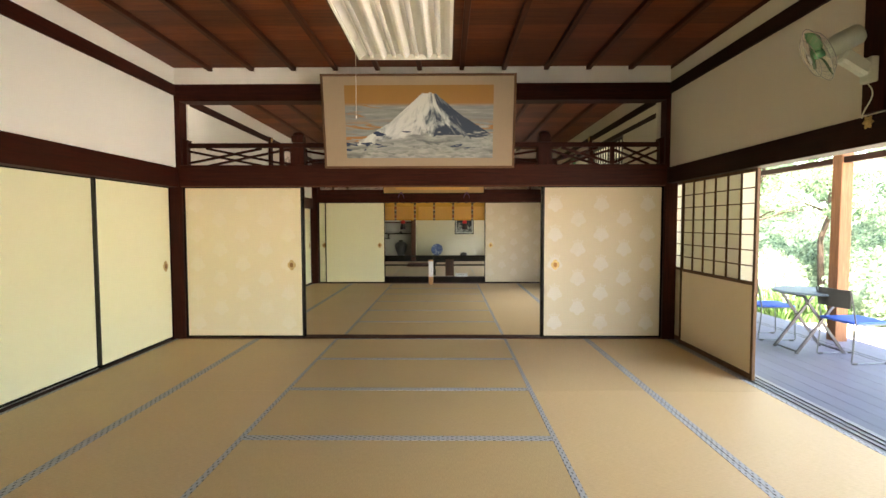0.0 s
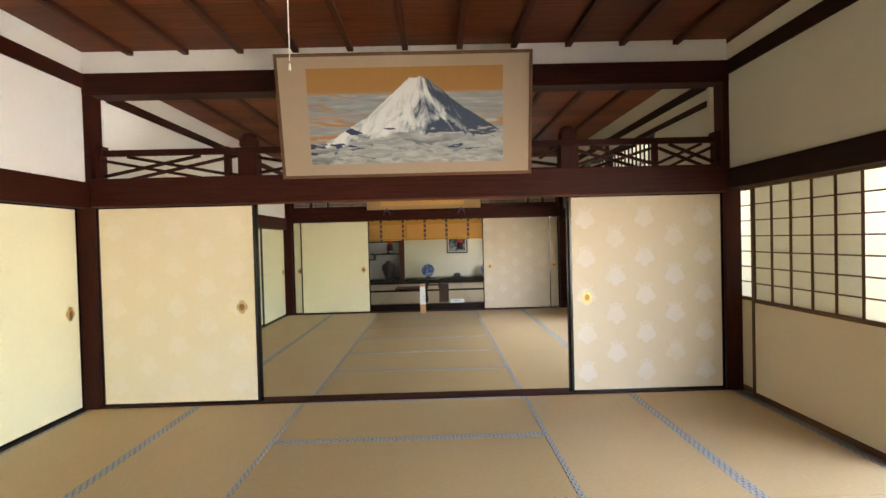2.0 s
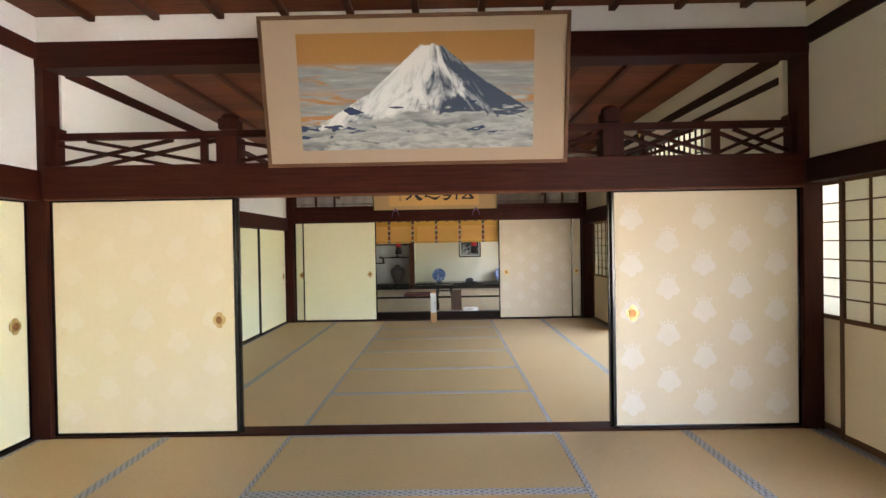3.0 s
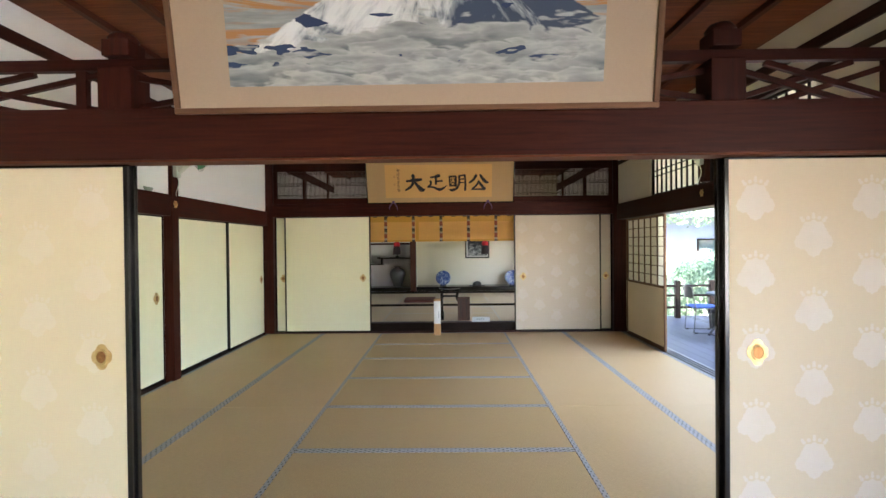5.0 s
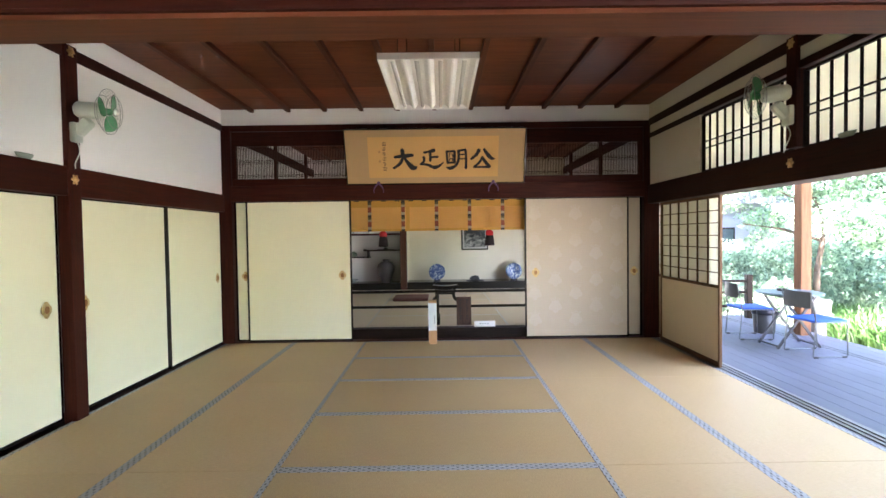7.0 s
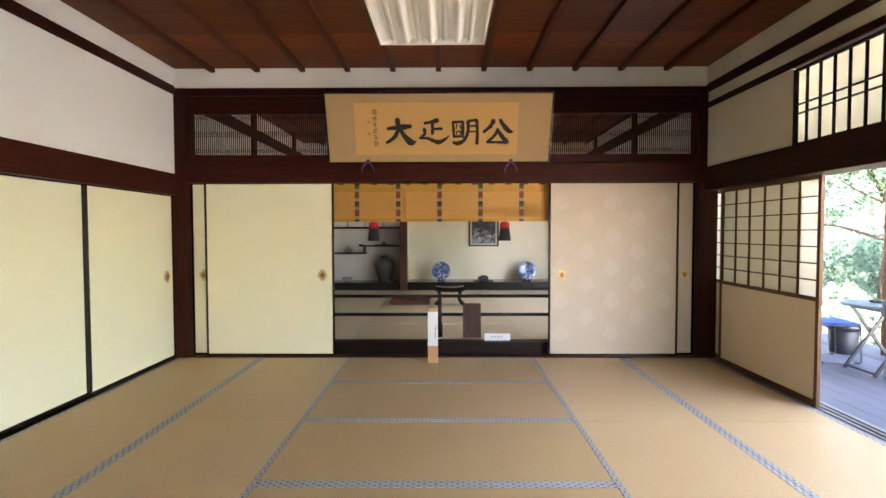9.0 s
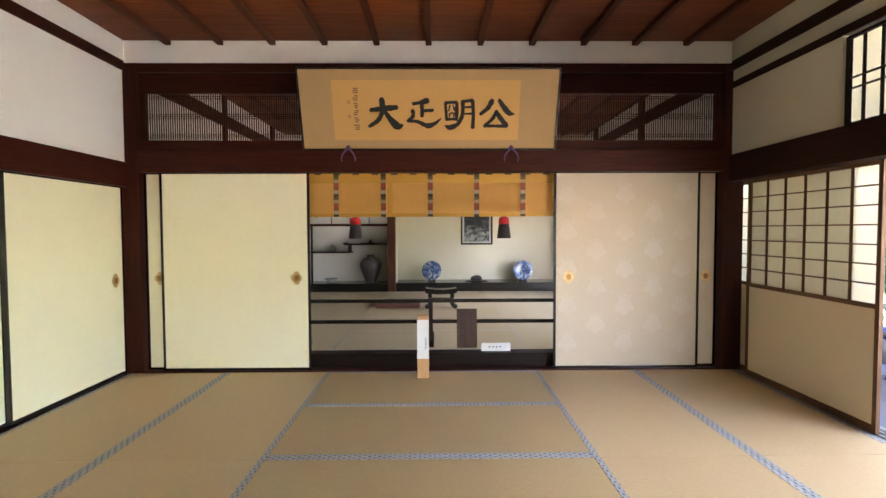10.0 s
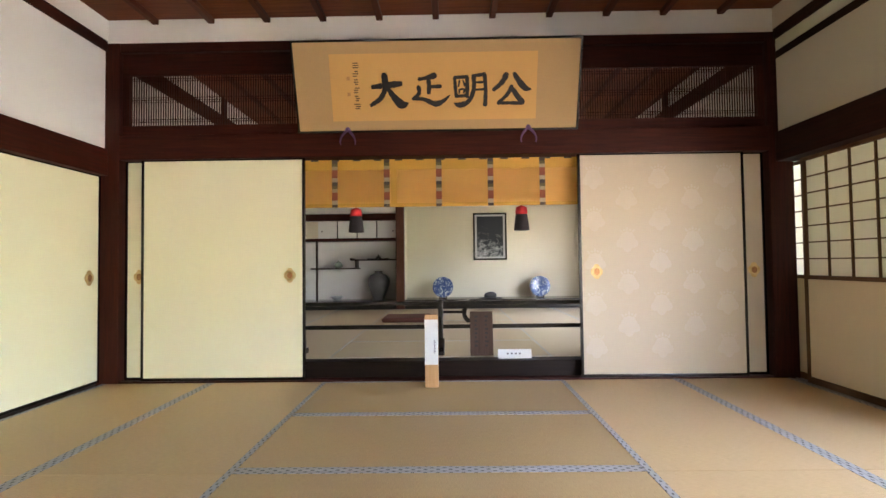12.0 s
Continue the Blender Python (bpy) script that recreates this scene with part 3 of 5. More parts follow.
trim("veranda_beam", box(B(), 4.64, 4.74, -3.0, 15.0, 2.035, 2.105, 0.008), EASTWOOD, "weathered cedar beam between veranda posts", "beam")

# ---- carved transom over the middle doorway ----
ranma = thing("open_transom", "dark openwork transom with crossed bars and stub posts", "transom", (0, AY1 + 0.045, 2.025), "", "structure")
part("top_rail", box(B(), -2.965, 2.615, -0.02, 0.02, 0.212, 0.266, 0.003), WOOD["x"], ranma)
for a, b in ((-2.92, -1.848), (-1.555, -0.30), (-0.24, 1.19), (1.305, 2.006), (2.060, 2.57)):
    w = b - a
    for u0, v0, u1, v1 in ((0.0, 0.17, 0.80, 0.97), (0.22, 0.03, 1.0, 0.83), (0.0, 0.83, 0.80, 0.03), (0.20, 0.97, 1.0, 0.17)):
        y = 0.006 if v1 > v0 else -0.006
        part("cross_bar", beam(B(), (a + w * u0, y, 0.212 * v0), (a + w * u1, y, 0.212 * v1), 0.022, 0.026), WOOD["x"], ranma)
for v0, v1 in ((0.86, 0.95), (0.17, 0.08)):
    part("cross_bar", beam(B(), (-1.798, 0, 0.212 * v0), (-1.70, 0, 0.212 * v1), 0.022, 0.026), WOOD["x"], ranma)
for x0, x1 in ((-1.848, -1.798), (-0.30, -0.24), (2.006, 2.060)):
    part("upright", box(B(), x0, x1, -0.018, 0.018, 0.0, 0.213, 0.003), WOOD["z"], ranma)
for c in (-1.622, 1.242):
    bm = box(B(), c - 0.080, c + 0.080, -0.075, 0.075, 0.0, 0.211, 0.006)
    box(bm, c - 0.066, c + 0.066, -0.066, 0.066, 0.266, 0.345, 0.006)
    lathe(bm, ((0.060, 0.345), (0.070, 0.36), (0.052, 0.385), (0.02, 0.395)), 16, Matrix.Translation((c, 0, 0)))
    part("stub_post", bm, WOOD["z"], ranma)
for c, s in ((-2.965, 1), (2.615, -1)):
    bm = prism(B(), [(c, 0.0), (c + s * 0.045, 0.0), (c + s * 0.045, 0.21), (c + s * 0.062, 0.30), (c, 0.315)], 0.09, Matrix.Translation((0, -0.045, 0)))
    part("end_bracket", bm, WOOD["z"], ranma)

# ---- slatted transom over the inner wall ----
tr = thing("slatted_transom", "dark transom of fine upright slats under a beam", "transom", (-0.165, BY1 - 0.005, 0), "", "structure")
HX = 2.66
part("lower_rail", box(B(), -HX, HX, -0.014, 0.014, 2.036, 2.128, 0.003), WOOD["x"], tr)
part("upper_rail", box(B(), -HX, HX, -0.014, 0.014, 2.552, 2.734, 0.003), WOOD["x"], tr)
for s in (-1, 1):
    part("stile", box(B(), s * HX, s * 2.605, -0.014, 0.014, 2.128, 2.552), WOOD["z"], tr)
    for n in range(86):
        xx = 2.592 - 0.0205 * n
        part("slat", box(B(), s * xx - 0.0036, s * xx + 0.0036, -0.006, 0.004, 2.128, 2.552), WOOD["z"], tr)
    for z in (2.16, 2.18, 2.325, 2.345, 2.365, 2.505, 2.525):
        part("cross_strip", box(B(), s * 0.80, s * 2.605, -0.0085, -0.0062, z - 0.003, z + 0.003), WOOD["x"], tr)
part("middle_board", box(B(), -0.82, 0.82, -0.010, 0.010, 2.128, 2.552), WOOD["x"], tr)


# ---- mountain painting ----
k = Nodes("mountain_painting", 0.7)
cx, cy, cz = k.split(k.coords())
u = k.math("DIVIDE", k.math("ADD", cx, 0.815), 1.64)
v = k.math("DIVIDE", k.math("SUBTRACT", cz, 0.115), 0.785)
uv = k.join(u, v, 0.0)


def remap(value, lo, hi):
    return k.math("DIVIDE", k.math("SUBTRACT", value, lo), hi - lo, clamp=True)


sky_c = k.mix(remap(v, 0.25, 0.95), (0.40, 0.185, 0.06), (0.33, 0.17, 0.04))


def cloud_top(base, seed, puff, tilt=0.0):
    """The scalloped upper edge of a bank of cloud along u."""
    roll = k.math("SUBTRACT", k.noise(2.4, 2, 0.5, k.join(u, k.math("MULTIPLY", v, 1.2), seed * 2.7), 0.6), 0.5)
    billow = k.math("ABSOLUTE", k.math("SUBTRACT", k.noise(8.0, 2, 0.5, k.join(u, k.math("MULTIPLY", v, 1.5), seed * 1.9), 0.3), 0.5))
    fray = k.math("ABSOLUTE", k.math("SUBTRACT", k.noise(21, 2, 0.5, k.join(u, k.math("MULTIPLY", v, 1.5), seed)), 0.5))
    top = k.math("ADD", base, k.math("ADD", k.math("MULTIPLY", billow, puff * 7), k.math("ADD", k.math("MULTIPLY", roll, 0.34), k.math("MULTIPLY", fray, 0.09))))
    return k.math("ADD", top, k.math("MULTIPLY", k.math("MINIMUM", k.math("SUBTRACT", u, 0.45), 0.0), tilt))


def cloud_over(under_c, top, depth, floor_=None):
    """Lay a bank of cloud over a colour: pale along its top, grey-green below."""
    d = k.math("DIVIDE", k.math("SUBTRACT", top, v), depth)
    d2 = k.math("ADD", d, k.math("MULTIPLY", k.math("SUBTRACT", k.noise(9, 3, 0.5, k.join(u, k.math("MULTIPLY", v, 2.2), 2.0)), 0.5), 0.9))
    c = k.ramp(d2, (0.0, (0.42, 0.44, 0.41)), (0.35, (0.28, 0.305, 0.29)), (0.8, (0.175, 0.20, 0.195)), (1.0, (0.13, 0.155, 0.155)))
    m = remap(d, 0.0, 0.16)
    if floor_ is not None:
        m = k.math("MULTIPLY", m, remap(k.math("SUBTRACT", v, floor_), 0.0, 0.015))
    return k.mix(m, under_c, c)


def haze(under_c, lo, hi, seed, cover):
    """Long level wisps of cloud between two heights."""
    n = k.noise(1.0, 5, 0.6, k.join(k.math("MULTIPLY", u, 3.2), k.math("MULTIPLY", v, 13.0), seed), 0.8)
    inside = k.math("MULTIPLY", remap(v, lo - 0.05, lo + 0.05), k.math("SUBTRACT", 1.0, remap(v, hi - 0.03, hi + 0.02)))
    tone = k.noise(1.0, 4, 0.6, k.join(k.math("MULTIPLY", u, 5.0), k.math("MULTIPLY", v, 22.0), seed + 3.0), 0.5)
    c = k.ramp(tone, (0.3, (0.17, 0.195, 0.195)), (0.55, (0.27, 0.30, 0.29)), (0.75, (0.40, 0.425, 0.40)))
    return k.mix(k.math("MULTIPLY", inside, remap(n, cover, cover + 0.09)), under_c, c)


base_c = haze(sky_c, 0.50, 0.74, 1.0, 0.31)
base_c = haze(base_c, 0.22, 0.52, 5.0, 0.44)
edge = k.math("MULTIPLY", k.math("SUBTRACT", k.noise(26, 3, 0.6, uv, 0.4), 0.5), 0.035)


def slope(side, steep, flat):
    """A concave flank: the higher of a steep upper and a flatter lower line, each (u, v, fall)."""
    lines = [k.math("SUBTRACT", v0, k.math("MULTIPLY", k.math("SUBTRACT", u, u0), side * fall)) for u0, v0, fall in (steep, flat)]
    return k.math("MAXIMUM", *lines)


left = slope(-1, (0.517, 0.886, 1.80), (0.297, 0.495, 1.245))
right = slope(1, (0.617, 0.886, 1.78), (0.763, 0.630, 1.33))
notch = k.math("MULTIPLY", k.math("SUBTRACT", k.noise(34, 2, 0.5, k.join(u, 0.0, 2.0)), 0.5), 0.05)
peak = k.math("MINIMUM", k.math("MINIMUM", left, right), k.math("ADD", 0.893, notch))
mount = remap(k.math("SUBTRACT", peak, k.math("ADD", v, edge)), 0.0, 0.010)
ray = k.math("DIVIDE", k.math("SUBTRACT", u, 0.575), k.math("SUBTRACT", 1.0, v))
gully = k.noise(1.0, 5, 0.62, k.join(k.math("MULTIPLY", ray, 6.5), k.math("MULTIPLY", v, 3.6), 1.7), 0.7)
fine_ = k.noise(1.0, 4, 0.6, k.join(k.math("MULTIPLY", ray, 26.0), k.math("MULTIPLY", v, 5.0), 6.2), 0.3)
shade = k.math("ADD", k.math("ADD", gully, k.math("MULTIPLY", fine_, 0.35)), k.math("MULTIPLY", k.math("SUBTRACT", 0.62, v), 0.30))
shade = k.math("ADD", shade, k.math("MULTIPLY", k.math("MAXIMUM", k.math("SUBTRACT", ray, 0.02), -0.10), 0.62))
snow = k.ramp(shade, (0.60, (0.68, 0.71, 0.68)), (0.70, (0.50, 0.54, 0.53)), (0.77, (0.24, 0.275, 0.29)), (0.86, (0.035, 0.055, 0.095)))
base_c = k.mix(mount, base_c, snow)
hollow = k.math("GREATER_THAN", k.noise(7.5, 3, 0.5, k.join(u, k.math("MULTIPLY", v, 1.3), 4.4), 0.3), k.math("ADD", 0.575, k.math("ABSOLUTE", k.math("MULTIPLY", k.math("SUBTRACT", v, 0.34), 1.8))))
base_c = k.mix(k.math("MULTIPLY", hollow, mount), base_c, (0.014, 0.035, 0.095))
for i, (b_, p_) in enumerate(((0.29, 0.06), (0.21, 0.05))):
    base_c = cloud_over(base_c, cloud_top(b_, 5.3 + 1.7 * i, p_, 0.30), 0.17)
deep = k.math("GREATER_THAN", k.noise(4.6, 3, 0.5, k.join(k.math("MULTIPLY", u, 1.4), k.math("MULTIPLY", v, 1.8), 9.7), 0.2), k.math("ADD", 0.60, k.math("ABSOLUTE", k.math("MULTIPLY", k.math("SUBTRACT", v, 0.16), 1.2))))
base_c = k.mix(deep, base_c, (0.016, 0.04, 0.10))
for i, (b_, p_) in enumerate(((0.14, 0.05), (0.075, 0.045), (0.01, 0.04), (-0.06, 0.04))):
    base_c = cloud_over(base_c, cloud_top(b_, 9.1 + 1.3 * i, p_, 0.10), 0.15)
k.colour(base_c)
k.bump(k.noise(300, 2), 0.1, 0.001)
PAINTING = k.m


def weave(name, c, rough=0.85):
    k = Nodes(name, rough)
    f = k.noise(1.0, 3, 0.6, k.coords((500, 500, 60)))
    g_ = k.noise(1.0, 3, 0.6, k.coords((60, 60, 500)))
    h_ = k.math("MULTIPLY", k.math("ADD", f, g_), 0.5)
    c1 = k.ramp(h_, (0.35, tuple(x * 0.92 for x in c)), (0.65, tuple(min(1, x * 1.05) for x in c)))
    k.colour(k.mix(k.math("MULTIPLY", k.noise(1.5, 3), 0.3), c1, tuple(x * 0.75 for x in c)))
    k.bump(h_, 0.2, 0.001)
    return k.m


LINEN = weave("tan_linen_mount", (0.385, 0.295, 0.20))
pic = thing("framed_painting", "framed painting of a snow-capped mountain above clouds, hung leaning forward", "painting")
pic.matrix_basis = pose(-0.200, 6.112, 1.979, 10.0, 0, 0)
W, H = 1.072, 1.018
for nm, a in (("frame_bar", (-W, W, 0, 0.026)), ("frame_bar", (-W, W, H - 0.026, H))):
    part(nm, box(B(), a[0], a[1], -0.028, 0.0, a[2], a[3], 0.004), FRAMEWOOD["x"], pic)
for s in (-1, 1):
    part("frame_bar", box(B(), s * W, s * (W - 0.026), -0.0275, 0.0, 0.026, H - 0.026, 0.004), FRAMEWOOD["z"], pic)
part("mount", box(B(), -W + 0.02, W - 0.02, -0.016, -0.004, 0.02, H - 0.02), LINEN, pic, "tan linen mount")
part("canvas", box(B(), -0.815, 0.825, -0.0190, -0.0165, 0.115, 0.900), PAINTING, pic, "painted mountain above grey clouds")

for s in (-0.7, 0.7):
    part("hanging_wire", rod(B(), (s, -0.004, H - 0.02), (s * 0.9, 0.235, H - 0.07), 0.003, None, 6), BLACKWOOD["x"], pic)

# ---- calligraphy board ----
GOLDPAPER = paper("aged_gold_paper", (0.63, 0.365, 0.125))
BROCADE = weave("ochre_brocade", (0.47, 0.305, 0.135))
INK = plain("black_ink", (0.012, 0.010, 0.009), 0.7)
brd = thing("calligraphy_board", "framed ochre calligraphy board with four bold ink characters", "calligraphy")
brd.matrix_basis = pose(-0.193, 11.536, 2.030, 18.2, 0, 0)
W, H = 1.140, 0.707
for a in ((-W, W, 0, 0.018), (-W, W, H - 0.018, H)):
    part("frame_bar", box(B(), a[0], a[1], -0.022, 0.0, a[2], a[3], 0.003), LACQUER, brd)
for s in (-1, 1):
    part("frame_bar", box(B(), s * W, s * (W - 0.016), -0.0215, 0.0, 0.018, H - 0.018, 0.003), LACQUER, brd)
part("brocade_mount", box(B(), -W + 0.01, W - 0.01, -0.012, -0.003, 0.01, H - 0.01), BROCADE, brd, "ochre brocade mount")
part("paper_sheet", box(B(), -0.845, 0.795, -0.0140, -0.0125, 0.092, 0.602), GOLDPAPER, brd, "aged gold paper sheet")


def brush(bm, pts, y):
    """One brush stroke: a ribbon through (x, z, width) with rounded, slightly ragged edges."""
    fine = []
    n = len(pts)
    for i in range(n - 1):
        p0, p1, p2, p3 = pts[max(i - 1, 0)], pts[i], pts[i + 1], pts[min(i + 2, n - 1)]
        for j in range(8):
            t = j / 8
            fine.append([0.5 * (2 * b + (c - a) * t + (2 * a - 5 * b + 4 * c - d) * t * t + (3 * b - a - 3 * c + d) * t ** 3) for a, b, c, d in zip(p0, p1, p2, p3)])
    fine.append(list(pts[-1]))
    left, right = [], []
    for i, (x, z, w) in enumerate(fine):
        a, b = fine[max(i - 1, 0)], fine[min(i + 1, len(fine) - 1)]
        d = Vector((b[0] - a[0], b[1] - a[1])).normalized()
        rag = 0.52 + 0.16 * noise.noise(Vector((x * 60, z * 60, w * 9)))
        left.append((x - d.y * w * rag, z + d.x * w * rag))
        right.append((x + d.y * w * rag, z - d.x * w * rag))
    ends = []
    for k_, s_ in ((-1, 1), (0, -1)):
        q, o = fine[k_], fine[-2 if k_ else 1]
        d = Vector((q[0] - o[0], q[1] - o[1])).normalized()
        side = Vector((-d.y, d.x)) * s_
        ends.append([(q[0] + q[2] * 0.5 * (side.x * math.cos(a) + d.x * math.sin(a) * 0.7), q[1] + q[2] * 0.5 * (side.y * math.cos(a) + d.y * math.sin(a) * 0.7)) for a in (0.5, 1.05, 1.57, 2.1, 2.64)])
    ring = left + ends[0] + right[::-1] + ends[1]
    m = len(left)
    lv = [bm.verts.new((px, y, pz)) for px, pz in left]
    rv = [bm.verts.new((px, y, pz)) for px, pz in right]
    for i in range(m - 1):
        bm.faces.new((lv[i], lv[i + 1], rv[i + 1], rv[i]))
    bm.faces.new([lv[-1]] + [bm.verts.new((px, y, pz)) for px, pz in ends[0]] + [rv[-1]])
    bm.faces.new([rv[0]] + [bm.verts.new((px, y, pz)) for px, pz in ends[1]] + [lv[0]])


# the four characters, stroke by stroke, in a cell of 10 by 10: x, z, width
GREAT = (((0.9, 6.3, 1.2), (4.5, 6.7, 1.5), (8.4, 7.1, 1.6)), ((4.2, 9.6, 1.7), (4.3, 6.2, 1.5), (3.0, 3.2, 1.4), (0.3, 1.2, 1.0)), ((4.8, 6.2, 1.2), (6.6, 3.4, 1.6), (8.6, 1.3, 2.1), (10.3, 1.7, 0.4)))
RIGHT = (((2.1, 8.2, 1.1), (4.2, 8.6, 1.2), (6.3, 9.2, 1.6)), ((4.6, 8.0, 1.3), (4.7, 6.0, 1.1), (4.6, 4.4, 1.1)), ((5.0, 6.1, 0.8), (7.8, 6.2, 1.0)), ((1.9, 6.2, 1.1), (2.0, 4.4, 1.1), (0.5, 2.8, 1.0)), ((0.3, 2.9, 0.8), (3.2, 2.7, 1.0), (6.2, 1.4, 1.5), (8.4, 2.1, 1.1), (10.2, 3.7, 0.3)))
BRIGHT = (((0.7, 8.4, 0.9), (0.9, 5.6, 0.9), (1.1, 3.2, 0.9)), ((0.6, 8.5, 0.9), (4.0, 8.7, 0.9)), ((4.0, 8.6, 1.0), (4.0, 3.2, 1.0)), ((1.0, 3.4, 0.8), (4.0, 3.5, 0.8)), ((2.0, 7.7, 0.5), (1.7, 6.1, 0.5)), ((2.9, 7.7, 0.5), (3.4, 6.2, 0.5)), ((1.9, 5.2, 0.5), (3.1, 5.3, 0.5), (3.1, 4.2, 0.5)), ((1.9, 5.2, 0.5), (1.9, 4.2, 0.5)))
BRIGHT += (((5.7, 9.0, 1.1), (5.7, 5.0, 1.1), (4.4, 2.0, 1.3), (2.2, 0.9, 1.4), (0.6, 1.4, 0.5)), ((5.7, 8.9, 0.8), (8.6, 9.3, 1.0)), ((8.6, 9.2, 1.1), (8.9, 5.0, 1.0), (8.8, 0.8, 1.2)), ((6.0, 7.1, 0.6), (8.6, 7.2, 0.6)), ((6.0, 5.1, 0.6), (8.6, 5.2, 0.6)))
PUBLIC = (((3.7, 9.1, 1.7), (2.6, 7.0, 1.3), (0.4, 5.0, 1.0)), ((5.8, 9.3, 1.2), (7.4, 6.9, 1.6), (8.9, 5.3, 1.5), (10.4, 5.0, 0.3)), ((5.2, 5.9, 1.2), (4.0, 3.6, 1.0), (1.8, 1.4, 0.9)), ((1.6, 1.3, 0.9), (4.6, 1.3, 0.9), (7.8, 1.2, 1.0)), ((5.4, 5.2, 1.2), (6.6, 3.4, 1.3), (8.2, 1.3, 1.4)))
for strokes, x in ((GREAT, -0.540), (RIGHT, -0.203), (BRIGHT, 0.122), (PUBLIC, 0.440)):
    bm = B()
    for n_, st_ in enumerate(strokes):
        brush(bm, [(x + 0.0300 * a, 0.180 + 0.0275 * b, 0.029 * w) for a, b, w in st_], -0.0146 - 0.00005 * n_)
    part("character", bm, INK, brd, "bold black ink character")
rnd = random.Random(5)
for i in range(6):
    for j in range(3):
        z = 0.530 - 0.062 * i - 0.017 * j
        part("signature_stroke", box(B(), -0.640 - rnd.uniform(0.010, 0.026), -0.640 + rnd.uniform(0.010, 0.026), -0.0150, -0.0142, z, z + 0.007), INK, brd)
SEAL = plain("faded_red_seal", (0.52, 0.27, 0.10), 0.8)
for z in (0.30, 0.42):
    part("seal", box(B(), -0.715, -0.690, -0.0150, -0.0142, z - 0.014, z + 0.014), SEAL, brd)
PURPLE = plain("purple_cord", (0.13, 0.06, 0.15), 0.8)
for x in (-0.925, 0.545):
    bm = B()
    base = Vector((x, BY1 - 0.085, 2.050))
    for s in (-1, 1):
        last = base
        for i in range(1, 9):
            a = i / 8
            p = base + Vector((s * (0.062 * math.sin(a * 1.9)), -0.003 - 0.012 * math.sin(a * 3), -0.125 * a))
            rod(bm, last, p, 0.014 - 0.009 * a, 0.014 - 0.009 * (a + 0.1), 8)
            last = p
    bmesh.ops.create_icosphere(bm, subdivisions=2, radius=0.022, matrix=Matrix.Translation(base))
    solid("hanging_cord", bm, PURPLE, "knotted purple cord under the calligraphy board", "cord", group="cords under the board")

# ---- blind over the alcove opening ----
k = Nodes("gold_reed_blind", 0.55)
_, _, rz = k.split(k.coords())
reed = k.math("SINE", k.math("MULTIPLY", rz, 2 * math.pi / 0.009))
k.colour(k.mix(k.math("MULTIPLY", k.math("ADD", reed, 1.0), 0.25), (0.70, 0.40, 0.11), (0.48, 0.25, 0.05)))
k.bump(reed, 0.4, 0.003)
_tr = k.t.nodes.new("ShaderNodeBsdfTranslucent")
_tr.inputs[0].default_value = (0.75, 0.42, 0.12, 1)
_mx = k.t.nodes.new("ShaderNodeMixShader")
_mx.inputs[0].default_value = 0.35
k.t.links.new(k.b.outputs[0], _mx.inputs[1])
k.t.links.new(_tr.outputs[0], _mx.inputs[2])
k.t.links.new(_mx.outputs[0], k.t.nodes["Material Output"].inputs[0])
REED = k.m
GOLDSILK = weave("gold_silk_border", (0.56, 0.30, 0.035), 0.6)
k = Nodes("brocade_strip", 0.7)
_, _, rz = k.split(k.coords())
cell = k.math("FRACT", k.math("MULTIPLY", rz, 1 / 0.19))
spot = k.noise(60, 2)
k.colour(k.mix(k.math("MULTIPLY", spot, 0.25), k.ramp(cell, (0.0, (0.26, 0.06, 0.02)), (0.2, (0.36, 0.29, 0.17)), (0.36, (0.09, 0.075, 0.02)), (0.5, (0.03, 0.02, 0.016)), (0.66, (0.40, 0.34, 0.24)), (0.84, (0.22, 0.05, 0.02))), (0.08, 0.05, 0.02)))
_rp = [n for n in k.t.nodes if n.type == "VALTORGB"][0]
_rp.color_ramp.interpolation = "CONSTANT"
STRIP = k.m
bl = thing("reed_blind", "gold reed blind with brocade strips, rolled half down", "blind", (0, BY1 + 0.075, 0))
part("reed_sheet", box(B(), -1.325, 0.985, -0.004, 0.004, 1.435, 1.836), REED, bl)
part("silk_border", box(B(), -1.325, 0.985, -0.0075, -0.0045, 1.745, 1.836), GOLDSILK, bl, "gold silk top border")
part("silk_border", box(B(), -1.325, 0.985, -0.0075, -0.0045, 1.431, 1.462), GOLDSILK, bl)
for x0, x1 in ((-0.595, -0.545),):
    part("silk_border", box(B(), x0, x1, -0.0075, -0.0045, 1.462, 1.745), GOLDSILK, bl)
for x in (-1.07, -0.63, -0.19, 0.245, 0.68):
    part("brocade_strip", box(B(), x - 0.024, x + 0.024, -0.011, -0.008, 1.431, 1.836), STRIP, bl, "woven brocade strip with coloured roundels")
for i in range(13):
    x = -1.24 + 0.178 * i
    part("scallop", box(B(), x - 0.032, x + 0.032, -0.013, -0.0112, 1.822, 1.834), STRIP, bl)
RED, BLACKSILK = weave("red_silk", (0.50, 0.02, 0.025)), weave("black_silk", (0.018, 0.012, 0.014))
